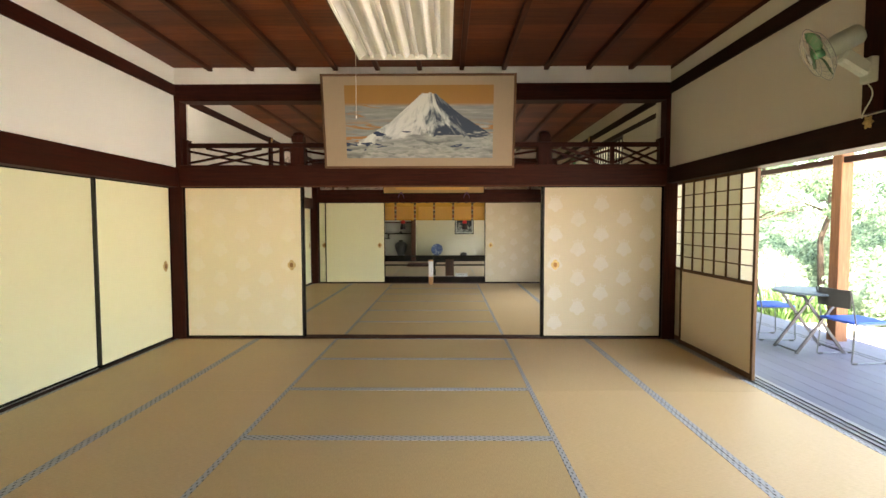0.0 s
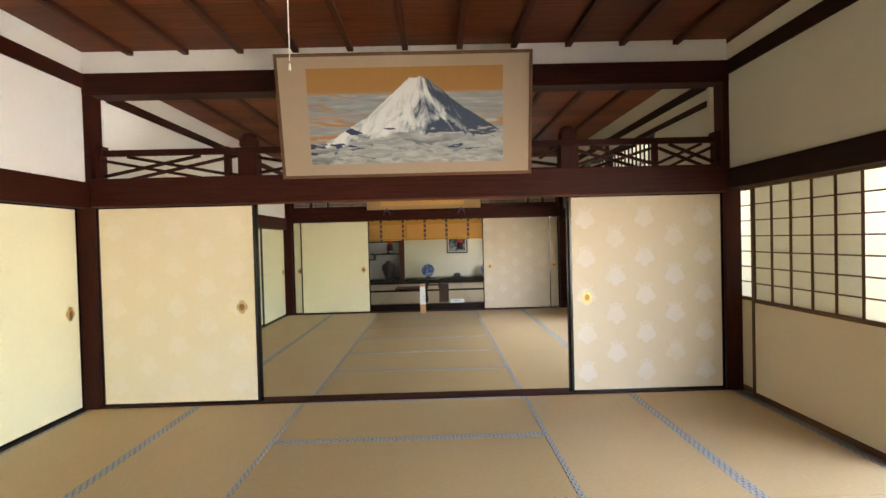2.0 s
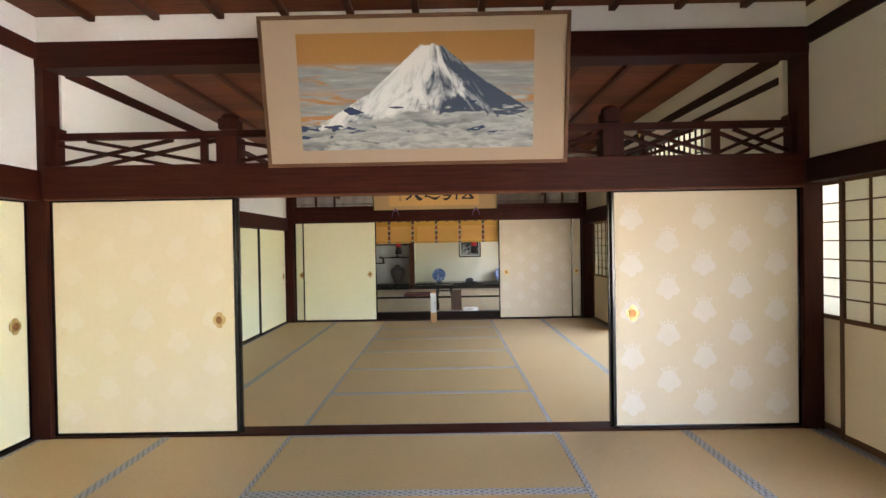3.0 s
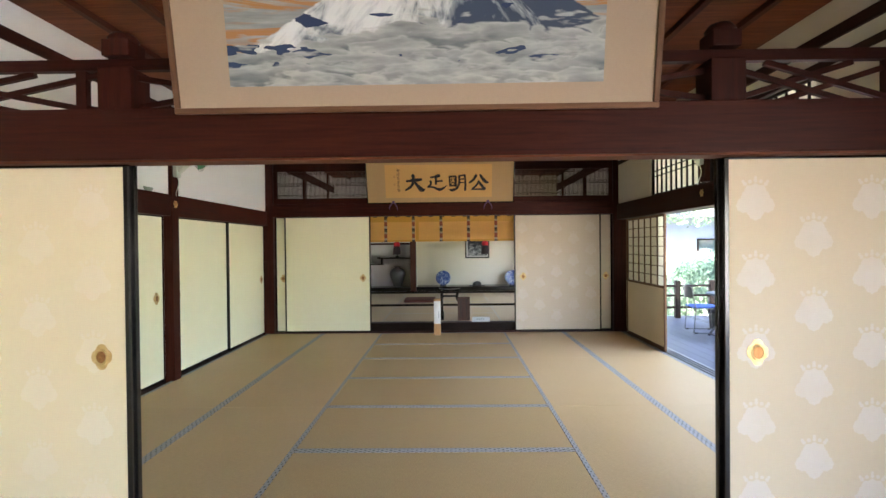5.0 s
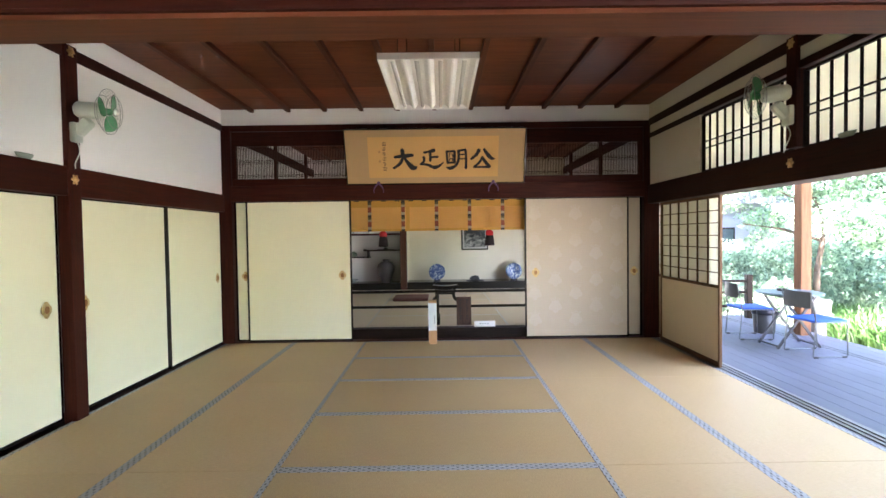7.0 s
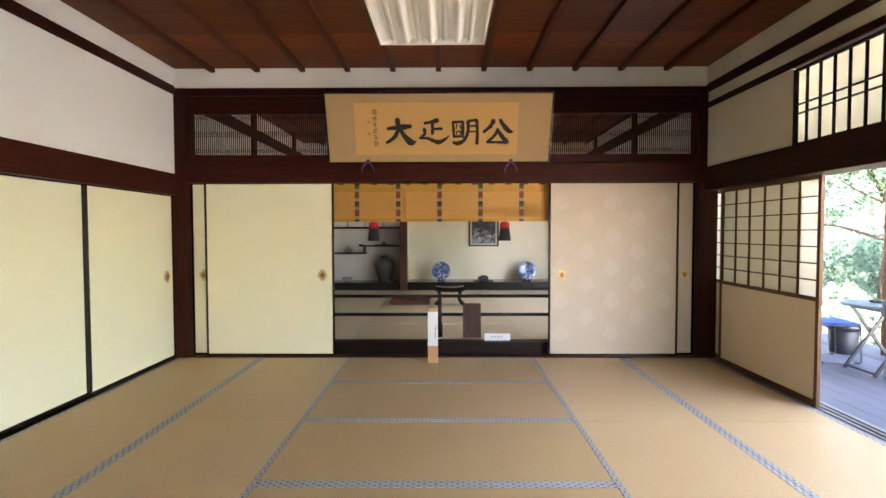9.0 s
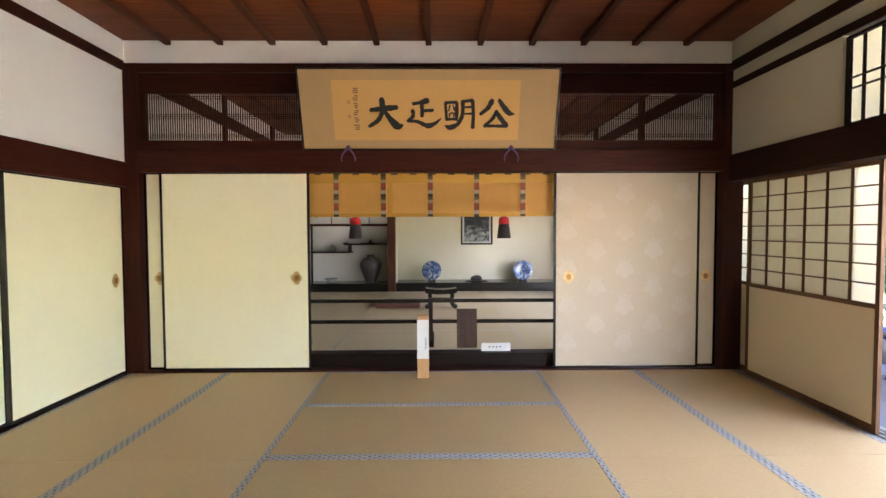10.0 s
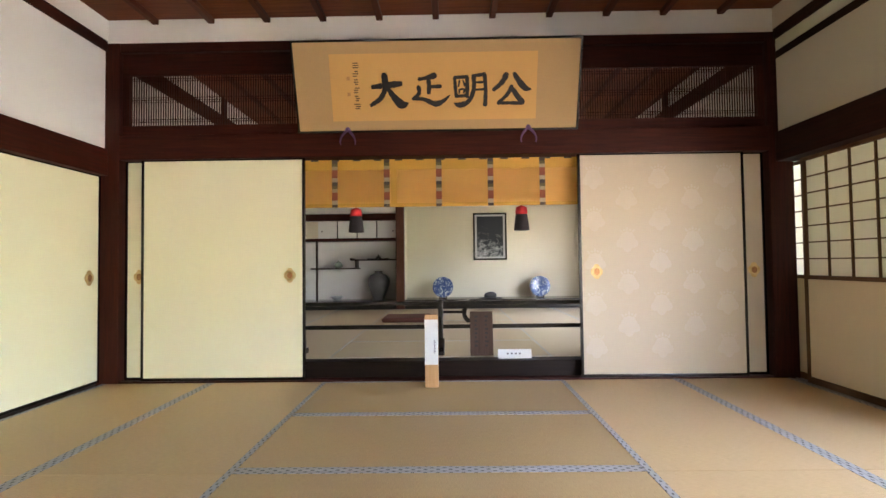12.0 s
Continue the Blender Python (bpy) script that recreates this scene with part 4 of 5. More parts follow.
for x in (-0.905, 0.512):
    ts = thing("tassel", "red and black silk tassel hanging from the blind", "tassel", (x, BY1 + 0.145, 1.225), "tassels of the blind")
    part("skirt", lathe(B(), ((0.064, 0.0), (0.066, 0.01), (0.058, 0.08), (0.050, 0.135), (0.046, 0.140)), 20), BLACKSILK, ts, "black silk skirt")
    part("cap", lathe(B(), ((0.050, 0.136), (0.052, 0.16), (0.046, 0.195), (0.012, 0.212)), 20), RED, ts, "red silk cap")
    part("cord", rod(B(), (0, 0, 0.205), (0, 0, 0.60), 0.005), GOLDSILK, ts)

# ---- things before and on the raised floor ----
WHITEPAPER = paper("white_notice_paper", (0.70, 0.71, 0.69))
NOTEINK = plain("grey_ink", (0.20, 0.19, 0.20), 0.8)
st = thing("notice_post", "small pale wooden post with a white paper notice", "notice post", (-0.255, 11.36, 0))
part("post", box(B(), -0.051, 0.051, -0.03, 0.03, 0.0015, 0.555, 0.004), PALEWOOD, st, "pale planed cypress post")
part("notice_paper", box(B(), -0.052, 0.050, -0.0325, -0.0305, 0.175, 0.520), WHITEPAPER, st, "white paper notice")
for i in range(9):
    part("writing", box(B(), 0.018, 0.018 + 0.008 + 0.006 * (i % 2), -0.0333, -0.0326, 0.26 + 0.012 * i, 0.268 + 0.012 * i), NOTEINK, st)
sg = thing("wooden_plaque", "weathered brown wooden plaque leaning on the raised floor", "plaque")
sg.matrix_basis = pose(0.165, 11.86, CZ, -9, 0, 0)
part("board", box(B(), -0.10, 0.10, -0.012, 0.012, 0.002, 0.385, 0.004), wood("weathered_plaque", (0.045, 0.025, 0.018), (0.10, 0.06, 0.042), "z", 0.7), sg)
for j, x in enumerate((-0.045, 0.045)):
    for i in range(8):
        part("carved_writing", box(B(), x - 0.016, x + 0.014 - 0.006 * (i % 3), -0.0135, -0.0122, 0.33 - 0.036 * i, 0.348 - 0.036 * i), INK, sg)
cd = thing("folded_card", "small white folded name card standing on the step", "card", (0.435, 11.72, CZ))
bm = prism(B(), [(-0.14, 0.001), (0.14, 0.001), (0.14, 0.078), (-0.14, 0.078)], 0.0015, Matrix.Rotation(radians(-14), 4, "X"))
prism(bm, [(-0.14, 0.001), (0.14, 0.001), (0.14, 0.078), (-0.14, 0.078)], 0.0015, Matrix.Translation((0, 0.039, 0)) @ Matrix.Rotation(radians(14), 4, "X"))
part("card", bm, WHITEPAPER, cd)
for i in range(4):
    part("writing", box(B(), -0.070 + 0.034 * i, -0.054 + 0.034 * i, 0.0015, 0.0028, 0.035, 0.049), NOTEINK, cd)

rl = thing("barrier_rail", "low black lacquered barrier with two rails", "barrier", (0, 11.98, CZ))
for z in (0.225, 0.435):
    part("rail", box(B(), -1.47, 1.14, -0.018, 0.018, z, z + 0.036, 0.005), LACQUER, rl)
for x in (-1.45, -0.195, 1.12):
    part("post", box(B(), x - 0.022, x + 0.022, -0.020, 0.020, 0.07, 0.48, 0.004), LACQUER, rl)
    bm = box(B(), x - 0.033, x + 0.033, -0.11, 0.11, 0.002, 0.05, 0.008)
    box(bm, x - 0.034, x + 0.034, -0.03, 0.03, 0.05, 0.14, 0.006)
    part("foot", bm, LACQUER, rl)

CUSHION = weave("rust_cushion_cloth", (0.155, 0.055, 0.04))
bm = box(B(), -0.33, 0.33, -0.30, 0.30, 0.002, 0.065, 0.025)
cu_ = thing("floor_cushion", "rust-red square floor cushion on the mats", "cushion", (-0.72, 14.6, CZ))
part("cushion", bm, CUSHION, cu_)
for a in ((-0.335, 0.335, -0.305, -0.297), (-0.335, 0.335, 0.297, 0.305)):
    part("piping", box(B(), *a, 0.038, 0.048, 0.003), CUSHION, cu_)
ar = thing("arm_rest", "black lacquered arm rest with curling legs", "arm rest", (-0.07, 14.34, CZ))
bm = B()
for i in range(12):
    a0, a1 = -1 + i / 6, -1 + (i + 1) / 6
    beam(bm, (0.23 * a0, 0, 0.27 - 0.02 * (1 - a0 * a0)), (0.23 * a1 + 0.004, 0, 0.27 - 0.02 * (1 - a1 * a1)), 0.20, 0.07)
part("arm_pad", bm, LACQUER, ar)
for s in (-1, 1):
    bm = B()
    pts = [(0.15, 0.255), (0.17, 0.20), (0.155, 0.14), (0.16, 0.08), (0.20, 0.03), (0.23, 0.012)]
    for p, q in zip(pts, pts[1:]):
        beam(bm, (s * p[0], 0, p[1]), (s * q[0], 0, q[1] - 0.004), 0.16, 0.055)
    part("leg", bm, LACQUER, ar)
part("stretcher", box(B(), -0.16, 0.16, -0.02, 0.02, 0.12, 0.155, 0.004), LACQUER, ar)

# ---- alcove of the raised room ----
POSTS_C = (13.75, 15.65)
structure("wall_west_3", box(B(), -3.12, -3.0, 11.75, 17.1, CZ, 3.11), PLASTER, "white plaster side wall of the inner room")
bm = box(B(), 2.68, 2.80, 11.75, 17.1, 1.95, 2.02)
box(bm, 2.68, 2.80, 11.75, 17.1, 2.02, 3.11)
box(bm, 2.68, 2.80, 11.75, 12.0, -0.2, 1.95)
box(bm, 2.68, 2.80, 15.5, 17.1, -0.2, 1.95)
structure("wall_east_3", bm, PLASTER, "white plaster wall with a wide veranda opening")
for x0, x1 in ((-2.998, -2.965), (2.645, 2.678)):
    trim("upper_rail_inner", box(B(), x0, x1, 11.75, 16.26, 2.71, 2.865, 0.005), WOOD["y"], "dark timber wall rail of the inner room", "rail")
    trim("lintel_rail_inner", box(B(), x0, x1, 11.75, 16.26, 1.85, 2.02, 0.005), WOOD["y"], "dark timber lintel rail of the inner room", "lintel")
    for y in POSTS_C:
        trim("pillar_raised", box(B(), x0 - 0.001, x1 + 0.001, y - 0.06, y + 0.06, CZ, 3.105, 0.005), WOOD["z"], "dark timber pillar of the inner room", "pillar")
structure("wall_alcove", box(B(), -0.93, 2.68, 16.95, 17.05, CZ, 3.11), CREAM, "cream plaster back wall of the display alcove")
structure("wall_shelf_alcove", box(B(), -3.0, -1.04, 16.85, 16.95, CZ, 3.11), plaster("white_alcove_plaster", (0.76, 0.76, 0.75)), "white plaster back wall behind the staggered shelves")
structure("wall_alcove_side", box(B(), -1.04, -0.93, 16.40, 17.05, CZ, 3.11), CREAM, "cream plaster partition beside the alcove post")
structure("wall_alcove_head", box(B(), -0.92, 2.68, 16.30, 16.40, 2.25, 3.11), CREAM, "cream plaster wall above the alcove")
trim("alcove_head_beam", box(B(), -0.92, 2.68, 16.285, 16.41, 2.13, 2.25, 0.006), WOOD["x"], "dark timber head beam of the alcove", "beam")
trim("alcove_post", box(B(), -1.065, -0.915, 16.27, 16.41, CZ, 3.105, 0.016), wood("polished_alcove_post", (0.07, 0.026, 0.016), (0.15, 0.065, 0.042), "z", 0.35), "polished reddish-brown alcove post", "post")
bm = box(B(), -0.913, 2.68, 16.30, 16.40, CZ, 0.305, 0.006)
box(bm, -0.913, 2.68, 16.40, 16.95, 0.20, 0.300)
trim("alcove_floor", bm, LACQUER, "black lacquered raised floor of the display alcove", "alcove floor")
bm = box(B(), -3.0, -1.067, 16.31, 16.40, CZ, 0.295, 0.006)
box(bm, -3.0, -1.067, 16.40, 16.85, 0.20, 0.290)
trim("shelf_alcove_floor", bm, LACQUER, "black lacquered floor of the shelf alcove", "alcove floor")
trim("shelf_alcove_head", box(B(), -3.0, -1.067, 16.30, 16.42, 1.745, 1.865, 0.005), WOOD["x"], "dark timber beam over the small cupboard", "beam")
structure("wall_shelf_head", box(B(), -3.0, -1.067, 16.33, 16.42, 1.867, 3.11), PLASTER, "white plaster wall above the shelf alcove")
cb = thing("wall_cupboard", "shallow wall cupboard with small papered sliding doors", "cupboard", (0, 16.44, 1.385))
part("bottom_board", box(B(), -2.98, -1.07, -0.03, 0.40, 0.0, 0.045, 0.003), WOOD["x"], cb)
part("body", box(B(), -2.98, -1.07, 0.02, 0.40, 0.045, 0.36), CREAM, cb)
for i in range(4):
    x = -2.50 + 0.36 * i
    d = part("small_door", box(B(), x, x + 0.352, -0.008 + 0.012 * (i % 2), 0.010 + 0.008 * (i % 2), 0.045, 0.355), WHITEPAPER, cb)
    part("door_edge", box(B(), x + 0.346, x + 0.362, -0.012, 0.0, 0.046, 0.354), LACQUER, d)
    px = x + (0.07 if i % 2 == 0 else 0.29)
    part("knob", lathe(B(), ((0.013, 0), (0.013, 0.004), (0.004, 0.006)), 12, Matrix.Translation((px, -0.009, 0.17)) @ Matrix.Rotation(radians(90), 4, "X")), LACQUER, d)
sh = thing("staggered_shelves", "dark staggered shelves on a slender upright", "shelf", (0, 16.50, 0))
part("lower_shelf", box(B(), -2.66, -1.80, 0.0, 0.34, 0.865, 0.890, 0.004), BLACKWOOD["x"], sh)
part("upper_shelf", box(B(), -1.915, -1.07, 0.0, 0.34, 1.020, 1.045, 0.004), BLACKWOOD["x"], sh)
part("curled_end", rod(B(), (-1.915, 0, 1.048), (-1.915, 0.34, 1.048), 0.022), BLACKWOOD["x"], sh)
part("strut", box(B(), -1.850, -1.825, 0.05, 0.30, 0.890, 1.020), BLACKWOOD["z"], sh)
part("upright", box(B(), -2.565, -2.53, 0.0, 0.04, 0.292, 1.385, 0.004), BLACKWOOD["z"], sh)

GLAZE = plain("dark_iron_glaze", (0.075, 0.07, 0.072), 0.32, 0.0, 0.3, 9)
jar = thing("large_jar", "large dark glazed stoneware jar in the alcove", "jar", (-1.42, 16.58, 0.292))
part("body", lathe(B(), ((0.09, 0.0), (0.105, 0.01), (0.12, 0.06), (0.165, 0.18), (0.205, 0.30), (0.208, 0.36), (0.185, 0.42), (0.12, 0.475), (0.075, 0.49), (0.070, 0.51), (0.085, 0.535), (0.072, 0.535), (0.058, 0.50)), 40), GLAZE, jar)
for i in range(4):
    a = i * math.pi / 2 + 0.5
    part("lug", rod(B(), (0.15 * math.cos(a) - 0.02 * math.sin(a), 0.15 * math.sin(a) + 0.02 * math.cos(a), 0.452), (0.15 * math.cos(a) + 0.02 * math.sin(a), 0.15 * math.sin(a) - 0.02 * math.cos(a), 0.452), 0.012), GLAZE, jar)
k = Nodes("blue_and_white_glaze", 0.15)
fl = k.noise(11, 4, 0.6, None, 1.4)
k.colour(k.ramp(fl, (0.40, (0.46, 0.50, 0.55)), (0.45, (0.07, 0.11, 0.26)), (0.57, (0.05, 0.085, 0.21)), (0.63, (0.44, 0.48, 0.53))))
BLUEWHITE = k.m
for x in (-0.235, 1.56):
    pl = thing("display_plate", "blue and white porcelain plate upright on a small stand", "plate", (x, 16.62, 0.302), "porcelain plates in the alcove")
    bm = lathe(B(), ((0.10, 0.012), (0.11, 0.0), (0.12, 0.010), (0.185, 0.032), (0.192, 0.038), (0.188, 0.042), (0.12, 0.022), (0.0001, 0.018)), 48,
               Matrix.Translation((0, 0.03, 0.205)) @ Matrix.Rotation(radians(82), 4, "X"))
    part("plate", bm, BLUEWHITE, pl)
    bm = box(B(), -0.075, 0.075, -0.03, 0.07, 0.001, 0.014, 0.003)
    for s in (-1, 1):
        beam(bm, (s * 0.06, -0.03, 0.012), (s * 0.06, -0.035, 0.045), 0.012, 0.012)
        beam(bm, (s * 0.06, 0.06, 0.012), (s * 0.04, 0.09, 0.20), 0.012, 0.012)
    part("stand", bm, BLACKWOOD["x"], pl, "dark wooden plate stand")
ROCK = plain("dark_viewing_stone", (0.055, 0.050, 0.046), 0.6, 0, 0.3, 14)
rk = thing("viewing_stone", "small dark rounded stone on a thin wooden tray", "stone", (0.645, 16.60, 0.302))
bm = B()
bmesh.ops.create_icosphere(bm, subdivisions=3, radius=1.0)
for p in bm.verts:
    q = p.co * (1 + 0.12 * noise.noise(p.co * 1.7))
    p.co = Vector((q.x * 0.115, q.y * 0.08, max(q.z * 0.07, -0.035) + 0.048))
for f in bm.faces:
    f.smooth = True
part("stone", bm, ROCK, rk)
part("tray", box(B(), -0.20, 0.20, -0.10, 0.10, 0.001, 0.012, 0.004), BLACKWOOD["x"], rk)
pr = thing("framed_print", "black framed dark print hanging on the alcove wall", "framed picture", (0.677, 16.948, 1.008))
for a in ((-0.32, 0.32, 0, 0.028), (-0.32, 0.32, 0.873, 0.901)):
    part("frame_bar", box(B(), a[0], a[1], -0.026, 0, a[2], a[3], 0.003), LACQUER, pr)
for s in (-1, 1):
    part("frame_bar", box(B(), s * 0.32, s * 0.292, -0.0255, 0, 0.028, 0.873, 0.003), LACQUER, pr)
part("mount", box(B(), -0.30, 0.30, -0.012, -0.002, 0.02, 0.88), plain("pale_grey_mount", (0.48, 0.48, 0.46), 0.6), pr)
k = Nodes("dark_engraving", 0.25)
zz = k.split(k.coords())[2]
fig = k.noise(9, 6, 0.7, k.coords((1, 1, 1.3)), 0.8)
low = k.math("MULTIPLY", k.math("SUBTRACT", 0.42, zz), 0.45)
k.colour(k.ramp(k.math("ADD", fig, low), (0.52, (0.035, 0.04, 0.045)), (0.62, (0.16, 0.17, 0.17)), (0.75, (0.42, 0.43, 0.42))))
part("print", box(B(), -0.252, 0.252, -0.0150, -0.0125, 0.062, 0.838), k.m, pr, "dark grey engraved print")
CELADON = plain("celadon_glaze", (0.20, 0.27, 0.21), 0.2)
pt = thing("tea_pot", "small celadon lidded pot on the lower shelf", "pot", (-2.18, 16.66, 0.891))
part("body", lathe(B(), ((0.05, 0), (0.075, 0.02), (0.085, 0.05), (0.06, 0.09), (0.04, 0.095)), 24), CELADON, pt)
part("lid", lathe(B(), ((0.042, 0.096), (0.04, 0.11), (0.012, 0.12), (0.016, 0.135), (0.002, 0.14)), 20), CELADON, pt)
bw = thing("porcelain_bowl", "shallow pale porcelain bowl on the alcove floor", "bowl", (-2.20, 16.60, 0.292))
part("bowl", lathe(B(), ((0.05, 0), (0.055, 0.015), (0.13, 0.075), (0.125, 0.076), (0.05, 0.024), (0.0001, 0.02)), 28), plain("pale_grey_glaze", (0.42, 0.46, 0.47), 0.2), bw)
ib = thing("incense_box", "small dark lidded box on the upper shelf", "box", (-1.43, 16.66, 1.046))
part("tray", box(B(), -0.20, 0.20, -0.08, 0.08, 0.001, 0.014, 0.004), BLACKWOOD["x"], ib)
part("box", lathe(B(), ((0.045, 0.015), (0.05, 0.03), (0.045, 0.05), (0.012, 0.058), (0.018, 0.078), (0.002, 0.086)), 20), GLAZE, ib)

# ---- ceiling lamps ----
ENAMEL = plain("white_lamp_enamel", (0.90, 0.89, 0.84), 0.4, 0, 0.04, 6)
TUBE = plain("unlit_lamp_tube", (0.70, 0.69, 0.66), 0.25, 0, 0.03)


def strip_lamp(x, y, top, cord):
    """A four-tube reflector lamp on thin rods, switched off."""
    z = 2.455
    lamp = thing("ceiling_lamp", "white four-tube strip lamp, switched off, hung from the ceiling", "ceiling lamp", (x, y, z), "strip lamps")
    w, l = 0.315, 0.60
    bm = box(B(), -w, w, -l, l, 0.085, 0.10)
    for a in ((-w, -w + 0.012, -l, l), (w - 0.012, w, -l, l), (-w + 0.012, w - 0.012, -l, -l + 0.012), (-w + 0.012, w - 0.012, l - 0.012, l)):
        box(bm, *a, 0.0, 0.085)
    part("housing", bm, ENAMEL, lamp)
    for a in ((-w - 0.008, -w - 0.001), (w + 0.001, w + 0.008)):
        part("edge_trim", box(B(), *a, -l - 0.008, l + 0.008, -0.002, 0.10), FRAMEWOOD["y"], lamp, "thin wooden edge trim")
    for i in range(5):
        c = -w + 0.012 + (2 * w - 0.024) * i / 4
        pts = [(-0.034, 0.0), (0.034, 0.0), (0.006, -0.075), (-0.006, -0.075)]
        if i in (0, 4):
            pts = [(0.0, 0.0), (0.036, 0.0), (0.006, -0.06), (0.0, -0.06)] if i == 0 else [(-0.036, 0.0), (0.0, 0.0), (0.0, -0.06), (-0.006, -0.06)]
        part("reflector", prism(B(), pts, 2 * l - 0.03, Matrix.Translation((c, -l + 0.015, 0.0845))), ENAMEL, lamp)
    for i in range(4):
        c = -w + 0.012 + (2 * w - 0.024) * (i + 0.5) / 4
        part("tube", rod(B(), (c, -l + 0.05, 0.034), (c, l - 0.05, 0.034), 0.0145, None, 14), TUBE, lamp, "unlit glass tube")
        for s in (-1, 1):
            part("socket", box(B(), c - 0.014, c + 0.014, s * (l - 0.05), s * (l - 0.02), 0.012, 0.084, 0.003), ENAMEL, lamp)
    for sx in (-0.2, 0.2):
        for sy in (-0.45, 0.45):
            part("hanging_rod", rod(B(), (sx, sy, 0.10), (sx, sy, (top - z) / 0.4), 0.004, None, 6), BLACKWOOD["z"], lamp)
    if cord:
        part("pull_cord", rod(B(), (cord[0] - x, cord[1] - y, (cord[2] - z) / 0.4), (cord[0] - x, cord[1] - y, 0.0), 0.0015, None, 6), ENAMEL, lamp, "thin white pull cord")
        part("cord_bead", lathe(B(), ((0.003, 0.0), (0.008, 0.006), (0.007, 0.02), (0.003, 0.034)), 12, Matrix.Translation((cord[0] - x, cord[1] - y, (cord[2] - z - 0.03) / 0.4)) @ Matrix.Diagonal((0.6, 0.6, 1.6, 1))), ENAMEL, lamp)
    lamp.scale = (1, 1, 0.4)


strip_lamp(-0.165, 3.30, AH, (-0.412, 3.40, 1.985))
strip_lamp(-0.20, 8.87, BH, None)

# ---- wall fans ----
k = Nodes("green_fan_blade", 0.25)
k.colour((0.16, 0.55, 0.27))
k.b.inputs["Transmission Weight"].default_value = 0.4
BLADE = k.m
FANBODY = plain("pale_green_fan_plastic", (0.62, 0.68, 0.58), 0.4, 0, 0.04)
CHROME = plain("fan_wire", (0.75, 0.80, 0.76), 0.25, 0.6, 0.03)


def wall_fan(x, y, z, side, tilt, turn, reach, label):
    """A bracket fan that looks into the room along local x. side: 1 looks towards +x, -1 towards -x."""
    fan = thing("wall_fan", label, "wall fan", (0, 0, 0), "wall fans")
    fan.matrix_basis = Matrix.Translation((x, y, z)) @ (Matrix() if side > 0 else Matrix.Rotation(math.pi, 4, "Z"))
    bm = box(B(), 0.0, 0.045, -0.045, 0.045, -0.20, -0.05, 0.014)
    beam(bm, (0.03, 0, -0.13), (reach, 0, -0.035), 0.065, 0.085, 0.014)
    part("bracket", bm, FANBODY, fan)
    head = Matrix.Translation((reach, 0, 0.04)) @ Matrix.Rotation(radians(turn), 4, "Z") @ Matrix.Rotation(radians(tilt), 4, "Y")
    ax = head @ Matrix.Rotation(radians(90), 4, "Y")
    part("motor", lathe(B(), ((0.045, -0.10), (0.058, -0.085), (0.062, 0.02), (0.055, 0.08), (0.03, 0.095)), 24, ax), FANBODY, fan)
    for i in range(3):
        bm = B()
        a0 = i * 2 * math.pi / 3 + 0.4
        prev = None
        for j in range(9):
            r = 0.03 + 0.12 * j / 8
            half = 0.20 + 0.52 * math.sin(math.pi * min(1, 0.25 + 0.6 * j / 8))
            row = []
            for s in range(5):
                a = a0 + half * (s / 2 - 1)
                row.append(bm.verts.new(ax @ Vector((r * math.cos(a), r * math.sin(a), 0.128 + 0.014 * (s / 2 - 1)))))
            if prev:
                for s in range(4):
                    bm.faces.new((prev[s], prev[s + 1], row[s + 1], row[s])).smooth = True
            prev = row
        bmesh.ops.solidify(bm, geom=bm.faces[:], thickness=0.002)
        part("blade", bm, BLADE, fan, "green translucent fan blade")
    part("hub", lathe(B(), ((0.026, 0.10), (0.026, 0.14), (0.015, 0.152), (0.0001, 0.153)), 18, ax), BLADE, fan)
    bm = B()
    for i in range(26):
        a = 2 * math.pi * i / 26
        pts = [ax @ Vector((r * math.cos(a), r * math.sin(a), h)) for r, h in ((0.03, 0.175), (0.12, 0.168), (0.168, 0.13), (0.12, 0.09), (0.06, 0.085))]
        for p, q in zip(pts, pts[1:]):
            rod(bm, p, q, 0.0008, None, 4, False)
    for r, h in ((0.169, 0.13), (0.12, 0.169), (0.12, 0.089)):
        for i in range(32):
            a, b = 2 * math.pi * i / 32, 2 * math.pi * (i + 1) / 32
            rod(bm, ax @ Vector((r * math.cos(a), r * math.sin(a), h)), ax @ Vector((r * math.cos(b), r * math.sin(b), h)), 0.002, None, 5, False)
    part("guard", bm, CHROME, fan, "pale wire guard")
    part("guard_badge", lathe(B(), ((0.032, 0.172), (0.030, 0.180), (0.0001, 0.182)), 18, ax), CHROME, fan, "chrome guard badge")
    bm = B()
    last = Vector((0.03, 0, -0.20))
    for i in range(1, 9):
        q = Vector((0.03 - 0.01 * math.sin(i / 8 * 3.1), 0.03 * math.sin(i / 8 * 5.0), -0.20 - 0.20 * i / 8))
        rod(bm, last, q, 0.004, None, 6)
        last = q
    part("power_cord", bm, FANBODY, fan, "cream power cord")


wall_fan(BL + 0.067, 8.967, 2.31, 1, 4, 8, 0.135, "pale green wall fan with green blades on the west pillar")
wall_fan(BWR - 0.032, 8.975, 2.37, -1, 4, -16, 0.125, "pale green wall fan with green blades over the veranda opening")
wall_fan(AWR - 0.032, 3.49, 2.37, -1, 26, -26, 0.185, "pale green wall fan tilted down over the veranda opening")


